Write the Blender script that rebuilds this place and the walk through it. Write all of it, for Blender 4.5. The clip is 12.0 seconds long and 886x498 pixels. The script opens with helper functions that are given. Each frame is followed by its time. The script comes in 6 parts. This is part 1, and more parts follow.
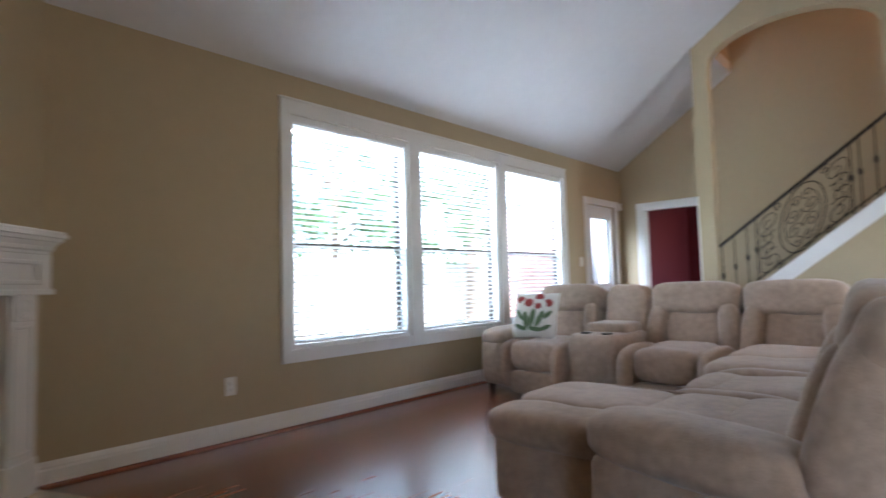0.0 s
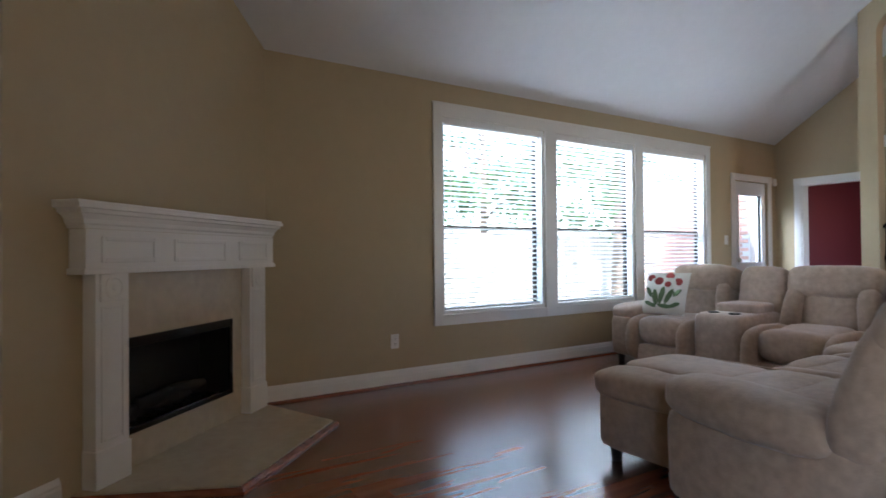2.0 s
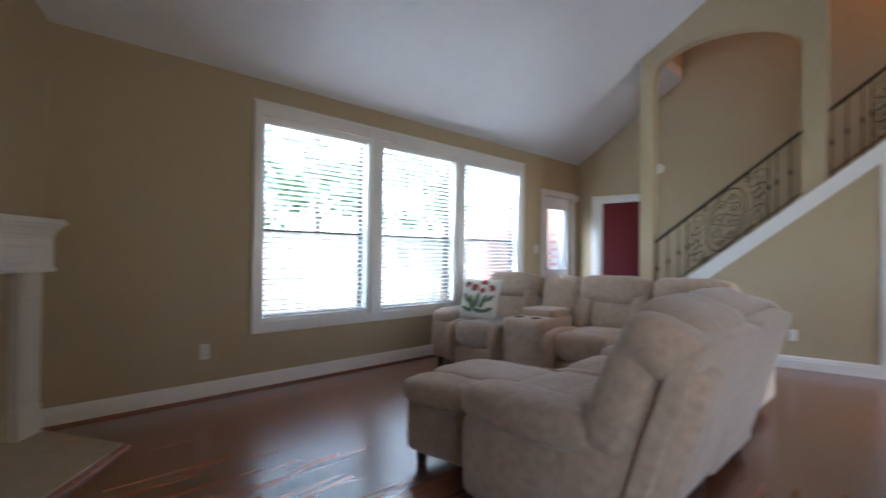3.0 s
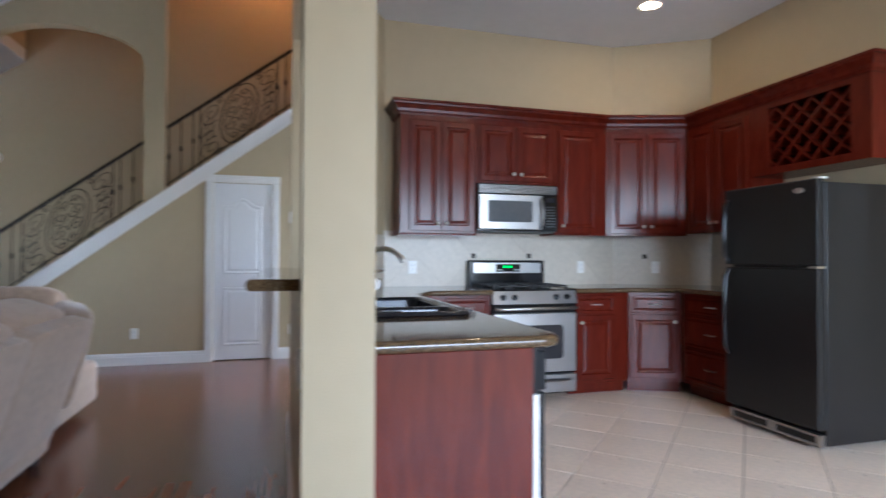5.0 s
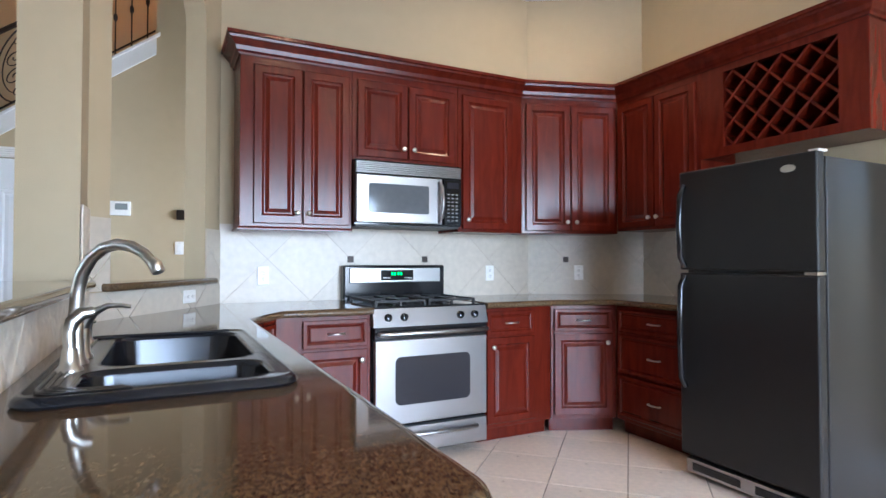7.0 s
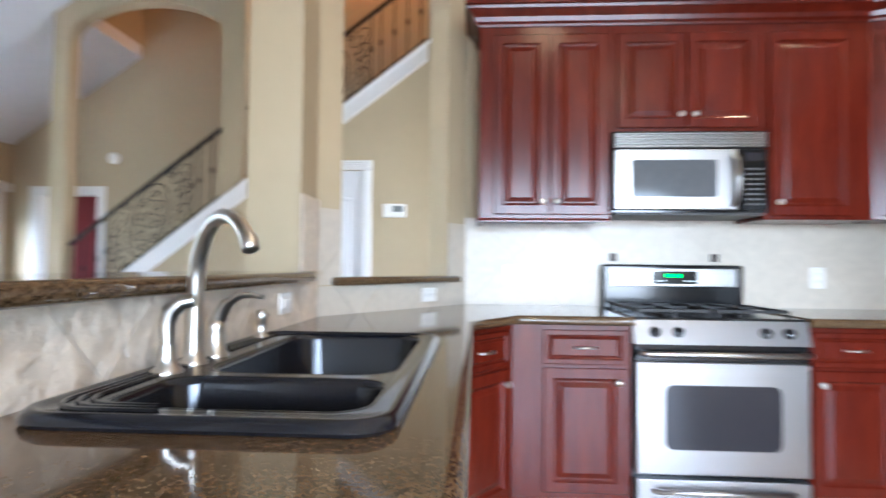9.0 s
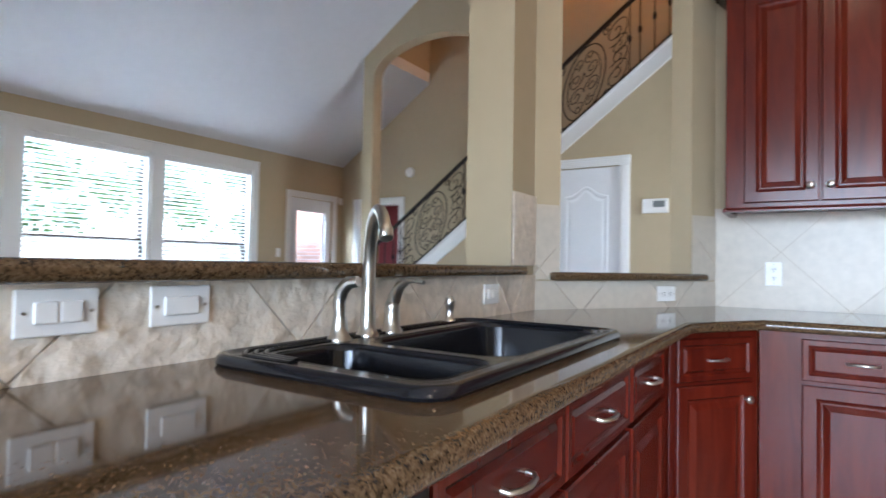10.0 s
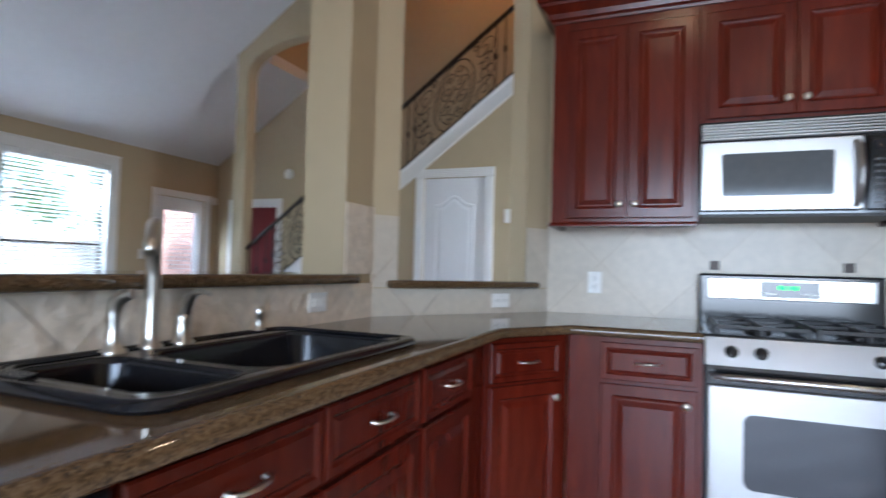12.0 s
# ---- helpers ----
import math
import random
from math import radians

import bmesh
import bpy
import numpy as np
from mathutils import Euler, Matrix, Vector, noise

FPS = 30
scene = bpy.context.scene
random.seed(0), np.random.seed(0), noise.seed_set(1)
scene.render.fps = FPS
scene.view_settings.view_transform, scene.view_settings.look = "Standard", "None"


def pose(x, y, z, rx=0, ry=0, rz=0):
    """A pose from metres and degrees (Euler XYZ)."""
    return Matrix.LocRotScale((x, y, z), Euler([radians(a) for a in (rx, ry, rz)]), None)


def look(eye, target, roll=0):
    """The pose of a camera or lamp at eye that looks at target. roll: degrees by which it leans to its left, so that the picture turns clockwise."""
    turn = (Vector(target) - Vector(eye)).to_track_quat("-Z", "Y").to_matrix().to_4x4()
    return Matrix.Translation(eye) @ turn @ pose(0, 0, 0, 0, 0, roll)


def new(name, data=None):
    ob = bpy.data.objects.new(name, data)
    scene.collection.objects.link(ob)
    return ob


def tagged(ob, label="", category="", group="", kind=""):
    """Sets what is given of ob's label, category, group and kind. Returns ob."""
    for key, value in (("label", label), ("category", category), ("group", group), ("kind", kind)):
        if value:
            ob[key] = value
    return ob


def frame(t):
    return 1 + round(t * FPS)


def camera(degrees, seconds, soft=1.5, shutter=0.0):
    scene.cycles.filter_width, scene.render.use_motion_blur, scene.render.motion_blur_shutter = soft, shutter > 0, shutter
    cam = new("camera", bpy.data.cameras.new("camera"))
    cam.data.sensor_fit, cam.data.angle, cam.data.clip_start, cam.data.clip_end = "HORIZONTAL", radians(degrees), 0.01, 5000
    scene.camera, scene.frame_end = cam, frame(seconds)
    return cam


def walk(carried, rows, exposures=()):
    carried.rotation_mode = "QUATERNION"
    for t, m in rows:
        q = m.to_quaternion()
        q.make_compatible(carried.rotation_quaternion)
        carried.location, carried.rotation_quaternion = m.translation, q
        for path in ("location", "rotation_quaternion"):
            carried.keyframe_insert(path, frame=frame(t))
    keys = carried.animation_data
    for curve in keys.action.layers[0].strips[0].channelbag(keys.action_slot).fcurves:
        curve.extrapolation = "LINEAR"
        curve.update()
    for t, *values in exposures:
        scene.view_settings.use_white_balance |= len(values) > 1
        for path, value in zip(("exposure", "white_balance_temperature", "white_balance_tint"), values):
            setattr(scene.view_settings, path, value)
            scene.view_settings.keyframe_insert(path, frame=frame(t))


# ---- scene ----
cam = camera(77.0, 12.0, shutter=0.5)
PATH = [
    (0, (1.602, 0.863, 0.982), (0.262, 2.342, 1.108), -1.6),
    (0.5, (1.704, 0.586, 1.031), (0.131, 1.816, 1.154), -1.2),
    (1, (1.843, 0.484, 1.039), (0.158, 1.555, 1.156), -0.8),
    (1.5, (2.025, 0.496, 1.025), (0.314, 1.529, 1.099), -0.7),
    (2, (2.152, 0.536, 1.055), (0.464, 1.608, 1.078), -0.5),
    (2.5, (2.205, 0.616, 1.096), (0.630, 1.848, 1.104), -0.2),
    (2.7, (2.223, 0.617, 1.103), (0.731, 1.950, 1.117), 0.3),
    (4.3, (2.474, 0.563, 1.161), (2.435, 2.563, 1.184), 0.4),
    (4.5, (2.541, 0.544, 1.164), (2.694, 2.538, 1.186), 0.7),
    (5, (2.743, 0.551, 1.180), (3.299, 2.472, 1.210), 0.2),
    (5.5, (2.928, 0.762, 1.180), (3.712, 2.601, 1.209), 0.1),
    (6, (3.082, 1.090, 1.168), (3.957, 2.887, 1.207), -0.1),
    (6.5, (3.228, 1.445, 1.183), (4.124, 3.233, 1.226), 0.0),
    (8.5, (3.508, 2.135, 1.170), (4.103, 4.043, 1.230), 0.0),
    (9, (3.672, 2.230, 1.133), (3.556, 4.227, 1.196), 0.56),
    (9.5, (3.797, 2.299, 1.137), (3.162, 4.195, 1.189), 0.81),
    (10, (3.975, 2.290, 1.110), (2.896, 3.974, 1.163), 1.05),
    (10.5, (4.120, 2.264, 1.110), (2.929, 3.871, 1.160), 1.15),
    (11, (4.207, 2.267, 1.113), (3.003, 3.863, 1.170), 1.15),
    (11.5, (4.258, 2.288, 1.117), (3.147, 3.951, 1.180), 1.15),
    (12, (4.247, 2.343, 1.142), (3.489, 4.194, 1.212), 1.58),
]
walk(cam, [(t, look(eye, target, roll)) for t, eye, target, roll in PATH],
     exposures=[(t, e, k, 10) for t, e, k in ((0, 3.35, 5450), (0.6, 3.05, 5450), (2, 3.0, 5450), (2.7, 3.0, 5450), (4.4, 2.6, 5300), (5.2, 3.0, 5150), (6.0, 3.2, 5050), (6.6, 3.35, 5100), (8.4, 4.0, 5250), (9.1, 3.75, 5300), (10.2, 3.2, 5300), (11.2, 3.05, 5250), (12, 2.85, 5250))])

# ---- world, sun and exposure ----
world = bpy.data.worlds.new("world")
scene.world = world
world.use_nodes = True
wn = world.node_tree.nodes
sky = wn.new("ShaderNodeTexSky")
sky.sky_type, sky.sun_disc = "NISHITA", False
sky.sun_elevation, sky.sun_rotation = radians(48), radians(60)
world.node_tree.links.new(sky.outputs[0], wn["Background"].inputs[0])
wn["Background"].inputs[1].default_value = 0.15
sun = new("sun", bpy.data.lights.new("sun", "SUN"))
sun.data.energy, sun.data.angle, sun.data.color = 3.5, radians(3), (1, 0.95, 0.88)
sun.matrix_world = look((8, -3, 12), (0, 2, 0))

# added area lamp above the eaves, unseen, strengthening sky light through the three living room windows
wl = new("window_skylight", bpy.data.lights.new("window_skylight", "AREA"))
wl.data.shape, wl.data.size, wl.data.size_y, wl.data.energy, wl.data.color = "RECTANGLE", 4.2, 1.5, 80, (0.92, 0.97, 1.0)
wl.matrix_world = look((-2.85, 5.0, 3.1), (-0.9, 4.9, 0.9), 0)

# ---- materials ----
def mat(name, color, rough=0.5, metal=0.0, var=0.08, scale=8.0, bump=0.0, bscale=60.0, coat=0.0, rand=0.0, rvar=0.0, sheen=0.0, spec=0.5, bdist=0.004):
    """A procedural material: base colour broken by noise at two scales, with fine relief."""
    m = bpy.data.materials.new(name)
    m.use_nodes = True
    n, l = m.node_tree.nodes, m.node_tree.links
    b = n["Principled BSDF"]
    b.inputs["Roughness"].default_value, b.inputs["Metallic"].default_value = rough, metal
    b.inputs["Coat Weight"].default_value, b.inputs["Coat Roughness"].default_value = coat, 0.08
    b.inputs["Sheen Weight"].default_value = sheen
    b.inputs["Specular IOR Level"].default_value = spec
    tc = n.new("ShaderNodeTexCoord")
    big, small = n.new("ShaderNodeTexNoise"), n.new("ShaderNodeTexNoise")
    big.inputs["Scale"].default_value, big.inputs["Detail"].default_value = scale * 0.2, 4
    small.inputs["Scale"].default_value, small.inputs["Detail"].default_value = scale * 4, 4
    add = n.new("ShaderNodeMath")
    add.operation = "ADD"
    for k, t in enumerate((big, small)):
        l.new(tc.outputs["Object"], t.inputs["Vector"])
        l.new(t.outputs[0], add.inputs[k])
    ramp = n.new("ShaderNodeMapRange")
    ramp.inputs[1].default_value, ramp.inputs[2].default_value = 0.6, 1.4
    ramp.inputs[3].default_value, ramp.inputs[4].default_value = 1 - var, 1 + var
    l.new(add.outputs[0], ramp.inputs[0])
    mul = n.new("ShaderNodeVectorMath")
    mul.operation = "SCALE"
    mul.inputs[0].default_value = color[:3]
    l.new(ramp.outputs[0], mul.inputs["Scale"])
    last = mul.outputs[0]
    if rand:
        info, hv = n.new("ShaderNodeObjectInfo"), n.new("ShaderNodeMapRange")
        hv.inputs[3].default_value, hv.inputs[4].default_value = 1 - rand, 1 + rand
        l.new(info.outputs["Random"], hv.inputs[0])
        m2 = n.new("ShaderNodeVectorMath")
        m2.operation = "SCALE"
        l.new(last, m2.inputs[0])
        l.new(hv.outputs[0], m2.inputs["Scale"])
        last = m2.outputs[0]
    l.new(last, b.inputs["Base Color"])
    if rvar:
        rr = n.new("ShaderNodeMapRange")
        rr.inputs[1].default_value, rr.inputs[2].default_value = 0.6, 1.4
        rr.inputs[3].default_value, rr.inputs[4].default_value = max(0.02, rough - rvar), rough + rvar
        l.new(add.outputs[0], rr.inputs[0])
        l.new(rr.outputs[0], b.inputs["Roughness"])
    if bump:
        bt, bn = n.new("ShaderNodeTexNoise"), n.new("ShaderNodeBump")
        bt.inputs["Scale"].default_value, bt.inputs["Detail"].default_value = bscale, 5
        bn.inputs["Strength"].default_value, bn.inputs["Distance"].default_value = min(1.0, bump), bdist
        l.new(tc.outputs["Object"], bt.inputs["Vector"])
        l.new(bt.outputs[0], bn.inputs["Height"])
        l.new(bn.outputs[0], b.inputs["Normal"])
    return m


def streaky(name, dark, light, rough, stretch, scale=14.0, coat=0.0, rand=0.0, bump=0.05, low=0.35, high=0.7, detail=7):
    """Wood: noise stretched along the grain between two colours."""
    m = mat(name, light, rough, 0, 0, coat=coat)
    n, l = m.node_tree.nodes, m.node_tree.links
    b = n["Principled BSDF"]
    tc, mp, nz = n.new("ShaderNodeTexCoord"), n.new("ShaderNodeMapping"), n.new("ShaderNodeTexNoise")
    mp.inputs["Scale"].default_value = stretch
    nz.inputs["Scale"].default_value, nz.inputs["Detail"].default_value, nz.inputs["Distortion"].default_value = scale, detail, 0.8
    info = n.new("ShaderNodeObjectInfo")
    shift = n.new("ShaderNodeVectorMath")
    shift.operation = "MULTIPLY_ADD"
    shift.inputs[1].default_value = (37, 23, 11)
    l.new(info.outputs["Random"], shift.inputs[0])
    l.new(tc.outputs["Object"], shift.inputs[2])
    l.new(shift.outputs[0], mp.inputs["Vector"])
    l.new(mp.outputs[0], nz.inputs["Vector"])
    cr = n.new("ShaderNodeValToRGB")
    cr.color_ramp.elements[0].position, cr.color_ramp.elements[1].position = low, high
    cr.color_ramp.elements[0].color, cr.color_ramp.elements[1].color = (*dark, 1), (*light, 1)
    l.new(nz.outputs[0], cr.inputs[0])
    last = cr.outputs[0]
    if rand:
        hv, m2 = n.new("ShaderNodeMapRange"), n.new("ShaderNodeVectorMath")
        hv.inputs[3].default_value, hv.inputs[4].default_value = 1 - rand, 1 + rand
        l.new(info.outputs["Random"], hv.inputs[0])
        m2.operation = "SCALE"
        l.new(last, m2.inputs[0])
        l.new(hv.outputs[0], m2.inputs["Scale"])
        last = m2.outputs[0]
    l.new(last, b.inputs["Base Color"])
    bn = n.new("ShaderNodeBump")
    bn.inputs["Strength"].default_value, bn.inputs["Distance"].default_value = bump, 0.002
    l.new(nz.outputs[0], bn.inputs["Height"])
    l.new(bn.outputs[0], b.inputs["Normal"])
    return m


def speckled(name, stops, rough, scale, coat=0.0):
    """Granite: cells of several colours mixed with noise."""
    m = mat(name, (0.1, 0.1, 0.1), rough, coat=coat)
    n, l = m.node_tree.nodes, m.node_tree.links
    tc, vo, nz, mx = n.new("ShaderNodeTexCoord"), n.new("ShaderNodeTexVoronoi"), n.new("ShaderNodeTexNoise"), n.new("ShaderNodeMath")
    vo.inputs["Scale"].default_value, vo.inputs["Randomness"].default_value = scale, 1
    nz.inputs["Scale"].default_value, nz.inputs["Detail"].default_value = scale * 0.35, 6
    bw = n.new("ShaderNodeSeparateColor")
    for t in (vo, nz):
        l.new(tc.outputs["Object"], t.inputs["Vector"])
    l.new(vo.outputs["Color"], bw.inputs[0])
    mx.operation = "MULTIPLY_ADD"
    mx.inputs[1].default_value = 0.45
    l.new(bw.outputs[0], mx.inputs[0])
    l.new(nz.outputs[0], mx.inputs[2])
    cr = n.new("ShaderNodeValToRGB")
    el = cr.color_ramp.elements
    while len(el) < len(stops):
        el.new(0.5)
    for e, (p, c) in zip(el, stops):
        e.position, e.color = p, (*c, 1)
    l.new(mx.outputs[0], cr.inputs[0])
    l.new(cr.outputs[0], n["Principled BSDF"].inputs["Base Color"])
    return m


def glow(name, color, strength):
    m = bpy.data.materials.new(name)
    m.use_nodes = True
    b = m.node_tree.nodes["Principled BSDF"]
    b.inputs["Base Color"].default_value = (*color, 1)
    b.inputs["Emission Color"].default_value, b.inputs["Emission Strength"].default_value = (*color, 1), strength
    return m


def clear(name, tint=(1, 1, 1)):
    m = bpy.data.materials.new(name)
    m.use_nodes = True
    b = m.node_tree.nodes["Principled BSDF"]
    b.inputs["Base Color"].default_value, b.inputs["Roughness"].default_value = (*tint, 1), 0.0
    b.inputs["Transmission Weight"].default_value, b.inputs["IOR"].default_value = 1.0, 1.05
    return m


PAINT = mat("tan wall paint", (0.462, 0.376, 0.237), 0.65, 0, 0.03, 3, 0.25, 220)
CEIL = mat("white ceiling texture", (0.74, 0.74, 0.75), 0.9, 0, 0.03, 3, 0.5, 120)
TRIM = mat("white gloss trim paint", (0.80, 0.79, 0.77), 0.35, 0, 0.02, 5)
DOORW = mat("white door paint", (0.78, 0.79, 0.81), 0.4, 0, 0.02, 5, 0.1, 90)
REDW = mat("burgundy wall paint", (0.14, 0.012, 0.016), 0.7, 0, 0.05, 3)
WOODF = streaky("red brown laminate", (0.155, 0.046, 0.021), (0.245, 0.080, 0.037), 0.26, (9, 0.7, 9), 2.2, coat=0.0, rand=0.24, bump=0.0, low=0.3, high=0.7, detail=2)
WOODF.node_tree.nodes["Principled BSDF"].inputs["Specular IOR Level"].default_value = 0.9
WOODF.node_tree.nodes["Principled BSDF"].inputs["Coat Weight"].default_value = 0.5
WOODF.node_tree.nodes["Principled BSDF"].inputs["Coat Roughness"].default_value = 0.24
GAP = mat("dark joint", (0.02, 0.012, 0.008), 0.8)
TILEF = mat("beige floor tile", (0.68, 0.565, 0.45), 0.34, 0, 0.17, 7, 0.25, 25, rand=0.05, rvar=0.1)
GROUT = mat("grey brown grout", (0.27, 0.22, 0.17), 0.9, 0, 0.1, 30)
CHERRY = streaky("cherry stained wood", (0.066, 0.0066, 0.0030), (0.122, 0.0145, 0.0058), 0.22, (4, 4, 0.6), 5, coat=0.0, rand=0.05, bump=0.02, low=0.25, high=0.8)
CHERRY.node_tree.nodes["Principled BSDF"].inputs["Specular IOR Level"].default_value = 0.32
# darker cherry: shade inside the wine rack put into the colour
CHERRY_SHADE = mat("shaded cabinet inside", (0.035, 0.008, 0.006), 0.5, 0, 0.1)
GRANITE = speckled("brown granite", [(0.36, (0.008, 0.006, 0.005)), (0.52, (0.045, 0.027, 0.014)), (0.72, (0.105, 0.064, 0.030)), (0.93, (0.13, 0.083, 0.042)), (1.0, (0.16, 0.107, 0.058))], 0.06, 330, 0.1)
GRANITE.node_tree.nodes["Principled BSDF"].inputs["Specular IOR Level"].default_value = 0.5
SPLASH = mat("smooth cream wall tile", (0.56, 0.50, 0.41), 0.35, 0, 0.12, 6, 0.1, 20, rand=0.04)
SLATE = mat("rough cream stone tile", (0.72, 0.63, 0.51), 0.55, 0, 0.2, 8, 1.0, 16, rand=0.06, bdist=0.02)
STEEL = mat("brushed stainless steel", (0.36, 0.35, 0.34), 0.30, 1.0, 0.02, 6, rvar=0.03)
NICKEL = mat("satin nickel", (0.60, 0.57, 0.51), 0.3, 1.0, 0.04)
BLACKG = mat("black gloss enamel", (0.008, 0.008, 0.009), 0.12, 0, 0.1)
BLACKF = mat("black pebbled fridge paint", (0.012, 0.0112, 0.0108), 0.3, 0, 0.1, 20, 0.1, 420, rvar=0.03, spec=0.38)
SINKM = mat("black composite sink", (0.010, 0.010, 0.012), 0.16, 0, 0.15, 40)
BLACKD = mat("black dishwasher plastic", (0.007, 0.007, 0.008), 0.3, 0, 0.1, spec=0.2)
LABELG = mat("dark green label", (0.015, 0.04, 0.02), 0.5)
DGLASS = mat("dark oven glass", (0.02, 0.02, 0.025), 0.04, 0, 0.0)
IRON = mat("black wrought iron", (0.012, 0.010, 0.009), 0.45, 0.4, 0.2)
FABRIC = mat("taupe microfibre", (0.43, 0.318, 0.234), 0.95, 0, 0.26, 6, 0.5, 140, sheen=0.35)
DARKW = mat("dark plastic", (0.02, 0.017, 0.015), 0.5)
PLATE = mat("white plastic plate", (0.82, 0.81, 0.78), 0.3)
MARBLE = mat("cream marble", (0.50, 0.42, 0.31), 0.22, 0, 0.12, 4, rvar=0.05)
FIREBLACK = mat("black firebox metal", (0.012, 0.011, 0.010), 0.5, 0.2, 0.3)
BLIND = mat("white faux wood blind", (0.80, 0.80, 0.79), 0.45, 0, 0.03)
PANE = clear("window glass")
BRICK = mat("red brick", (0.44, 0.25, 0.19), 0.9, 0, 0.2, 12, 0.5, 60, rand=0.2)
MORTAR = mat("mortar", (0.45, 0.42, 0.38), 0.95)
FENCE = mat("weathered fence board", (0.27, 0.24, 0.21), 0.9, 0, 0.2, 10, 0.4, 40, rand=0.15)
LEAF = mat("green leaf", (0.055, 0.105, 0.032), 0.6, 0, 0.25, 4)
BARK = mat("grey bark", (0.16, 0.12, 0.09), 0.95, 0, 0.3, 12, 0.8, 20)
GRASS = mat("lawn", (0.08, 0.13, 0.04), 0.95, 0, 0.3, 2, 0.8, 60)
CANVAS = mat("white cushion linen", (0.72, 0.69, 0.62), 0.95, 0, 0.06, 20, 0.4, 300)
PETAL = mat("red petal print", (0.34, 0.06, 0.055), 0.95, 0, 0.25, 30)
STEMG = mat("green leaf print", (0.12, 0.17, 0.08), 0.95, 0, 0.25, 30)
YELLOW = mat("yellow flower", (0.6, 0.42, 0.05), 0.8)
BRONZE = mat("dark bronze", (0.03, 0.022, 0.018), 0.4, 0.6)
LED = glow("green display digits", (0.02, 0.85, 0.06), 0.5)
BULB = glow("warm lamp", (1.0, 0.66, 0.34), 24.0)
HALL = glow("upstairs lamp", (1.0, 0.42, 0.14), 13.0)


# ---- building helpers ----
def finish(name, bm, material, smooth=False):
    bmesh.ops.recalc_face_normals(bm, faces=bm.faces)
    me = bpy.data.meshes.new(name)
    bm.to_mesh(me)
    bm.free()
    me.materials.append(material)
    if smooth:
        for p in me.polygons:
            p.use_smooth = True
        me.set_sharp_from_angle(angle=radians(48))
    return me


def part(name, bm, material, parent=None, label="", smooth=False):
    ob = new(name, finish(name, bm, material, smooth))
    if parent:
        ob.parent = parent
    return tagged(ob, label)


def thing(name, label, category, m=None, group=""):
    e = new(name)
    if m is not None:
        e.matrix_world = m
    return tagged(e, label, category, group)


def solid(name, bm, material, label="", smooth=False):
    return tagged(part(name, bm, material, None, "", smooth), label, "", "", "structure")


def extr(bm, pts, vec):
    """A flat outline given as 3D points, pushed along vec."""
    a = [bm.verts.new(p) for p in pts]
    v = Vector(vec)
    b = [bm.verts.new(Vector(p) + v) for p in pts]
    bm.faces.new(a)
    bm.faces.new(b[::-1])
    for i in range(len(a)):
        j = (i + 1) % len(a)
        bm.faces.new((a[i], b[i], b[j], a[j]))
    return bm


def box(bm, x0, x1, y0, y1, z0, z1, bev=0.0, seg=2):
    vs = [bm.verts.new((x, y, z)) for x in (x0, x1) for y in (y0, y1) for z in (z0, z1)]
    fs = [bm.faces.new([vs[i] for i in f]) for f in ((0, 1, 3, 2), (4, 6, 7, 5), (0, 4, 5, 1), (2, 3, 7, 6), (0, 2, 6, 4), (1, 5, 7, 3))]
    if bev:
        es = {e for f in fs for e in f.edges}
        bmesh.ops.bevel(bm, geom=list(es), offset=bev, segments=seg, profile=0.5, affect="EDGES", clamp_overlap=True)
    return bm


def B(*a, bev=0.0, seg=2):
    return box(bmesh.new(), *a, bev=bev, seg=seg)


def flat(bm, pts, z0, z1):
    return extr(bm, [(x, y, z0) for x, y in pts], (0, 0, z1 - z0))


def upright(bm, p0, p1, outline, thick):
    """An outline of (along, z) in the upright plane from p0 towards p1, thickened to the left of that way."""
    d = Vector((p1[0] - p0[0], p1[1] - p0[1], 0)).normalized()
    nrm = Vector((-d.y, d.x, 0))
    o = Vector((p0[0], p0[1], 0))
    return extr(bm, [o + d * u + Vector((0, 0, z)) for u, z in outline], nrm * thick)


def arc(u0, u1, spring, rise, n=16):
    """Points of an arch's underside from u0 to u1."""
    c, r = (u0 + u1) / 2, (u1 - u0) / 2
    return [(c - r * math.cos(math.pi * i / n), spring + rise * math.sin(math.pi * i / n)) for i in range(n + 1)]


def sweep(bm, path, prof, z=0.0, closed=False):
    """A profile of (out, up) carried along a plan line, mitred; out is to the right of the way."""
    P = [Vector((x, y)) for x, y in path]
    n = len(P)
    rings = []
    for i, p in enumerate(P):
        ds = []
        if i > 0 or closed:
            ds.append((p - P[i - 1]).normalized())
        if i < n - 1 or closed:
            ds.append((P[(i + 1) % n] - p).normalized())
        ns = [Vector((d.y, -d.x)) for d in ds]
        m = sum(ns, Vector((0, 0)))
        m.normalize()
        m = m / max(0.3, m.dot(ns[0]))
        rings.append([bm.verts.new((p.x + m.x * o, p.y + m.y * o, z + u)) for o, u in prof])
    k = len(prof)
    for i in range(n if closed else n - 1):
        a, b = rings[i], rings[(i + 1) % n]
        for j in range(k):
            bm.faces.new((a[j], a[(j + 1) % k], b[(j + 1) % k], b[j]))
    if not closed:
        bm.faces.new(rings[0][::-1])
        bm.faces.new(rings[-1])
    return bm


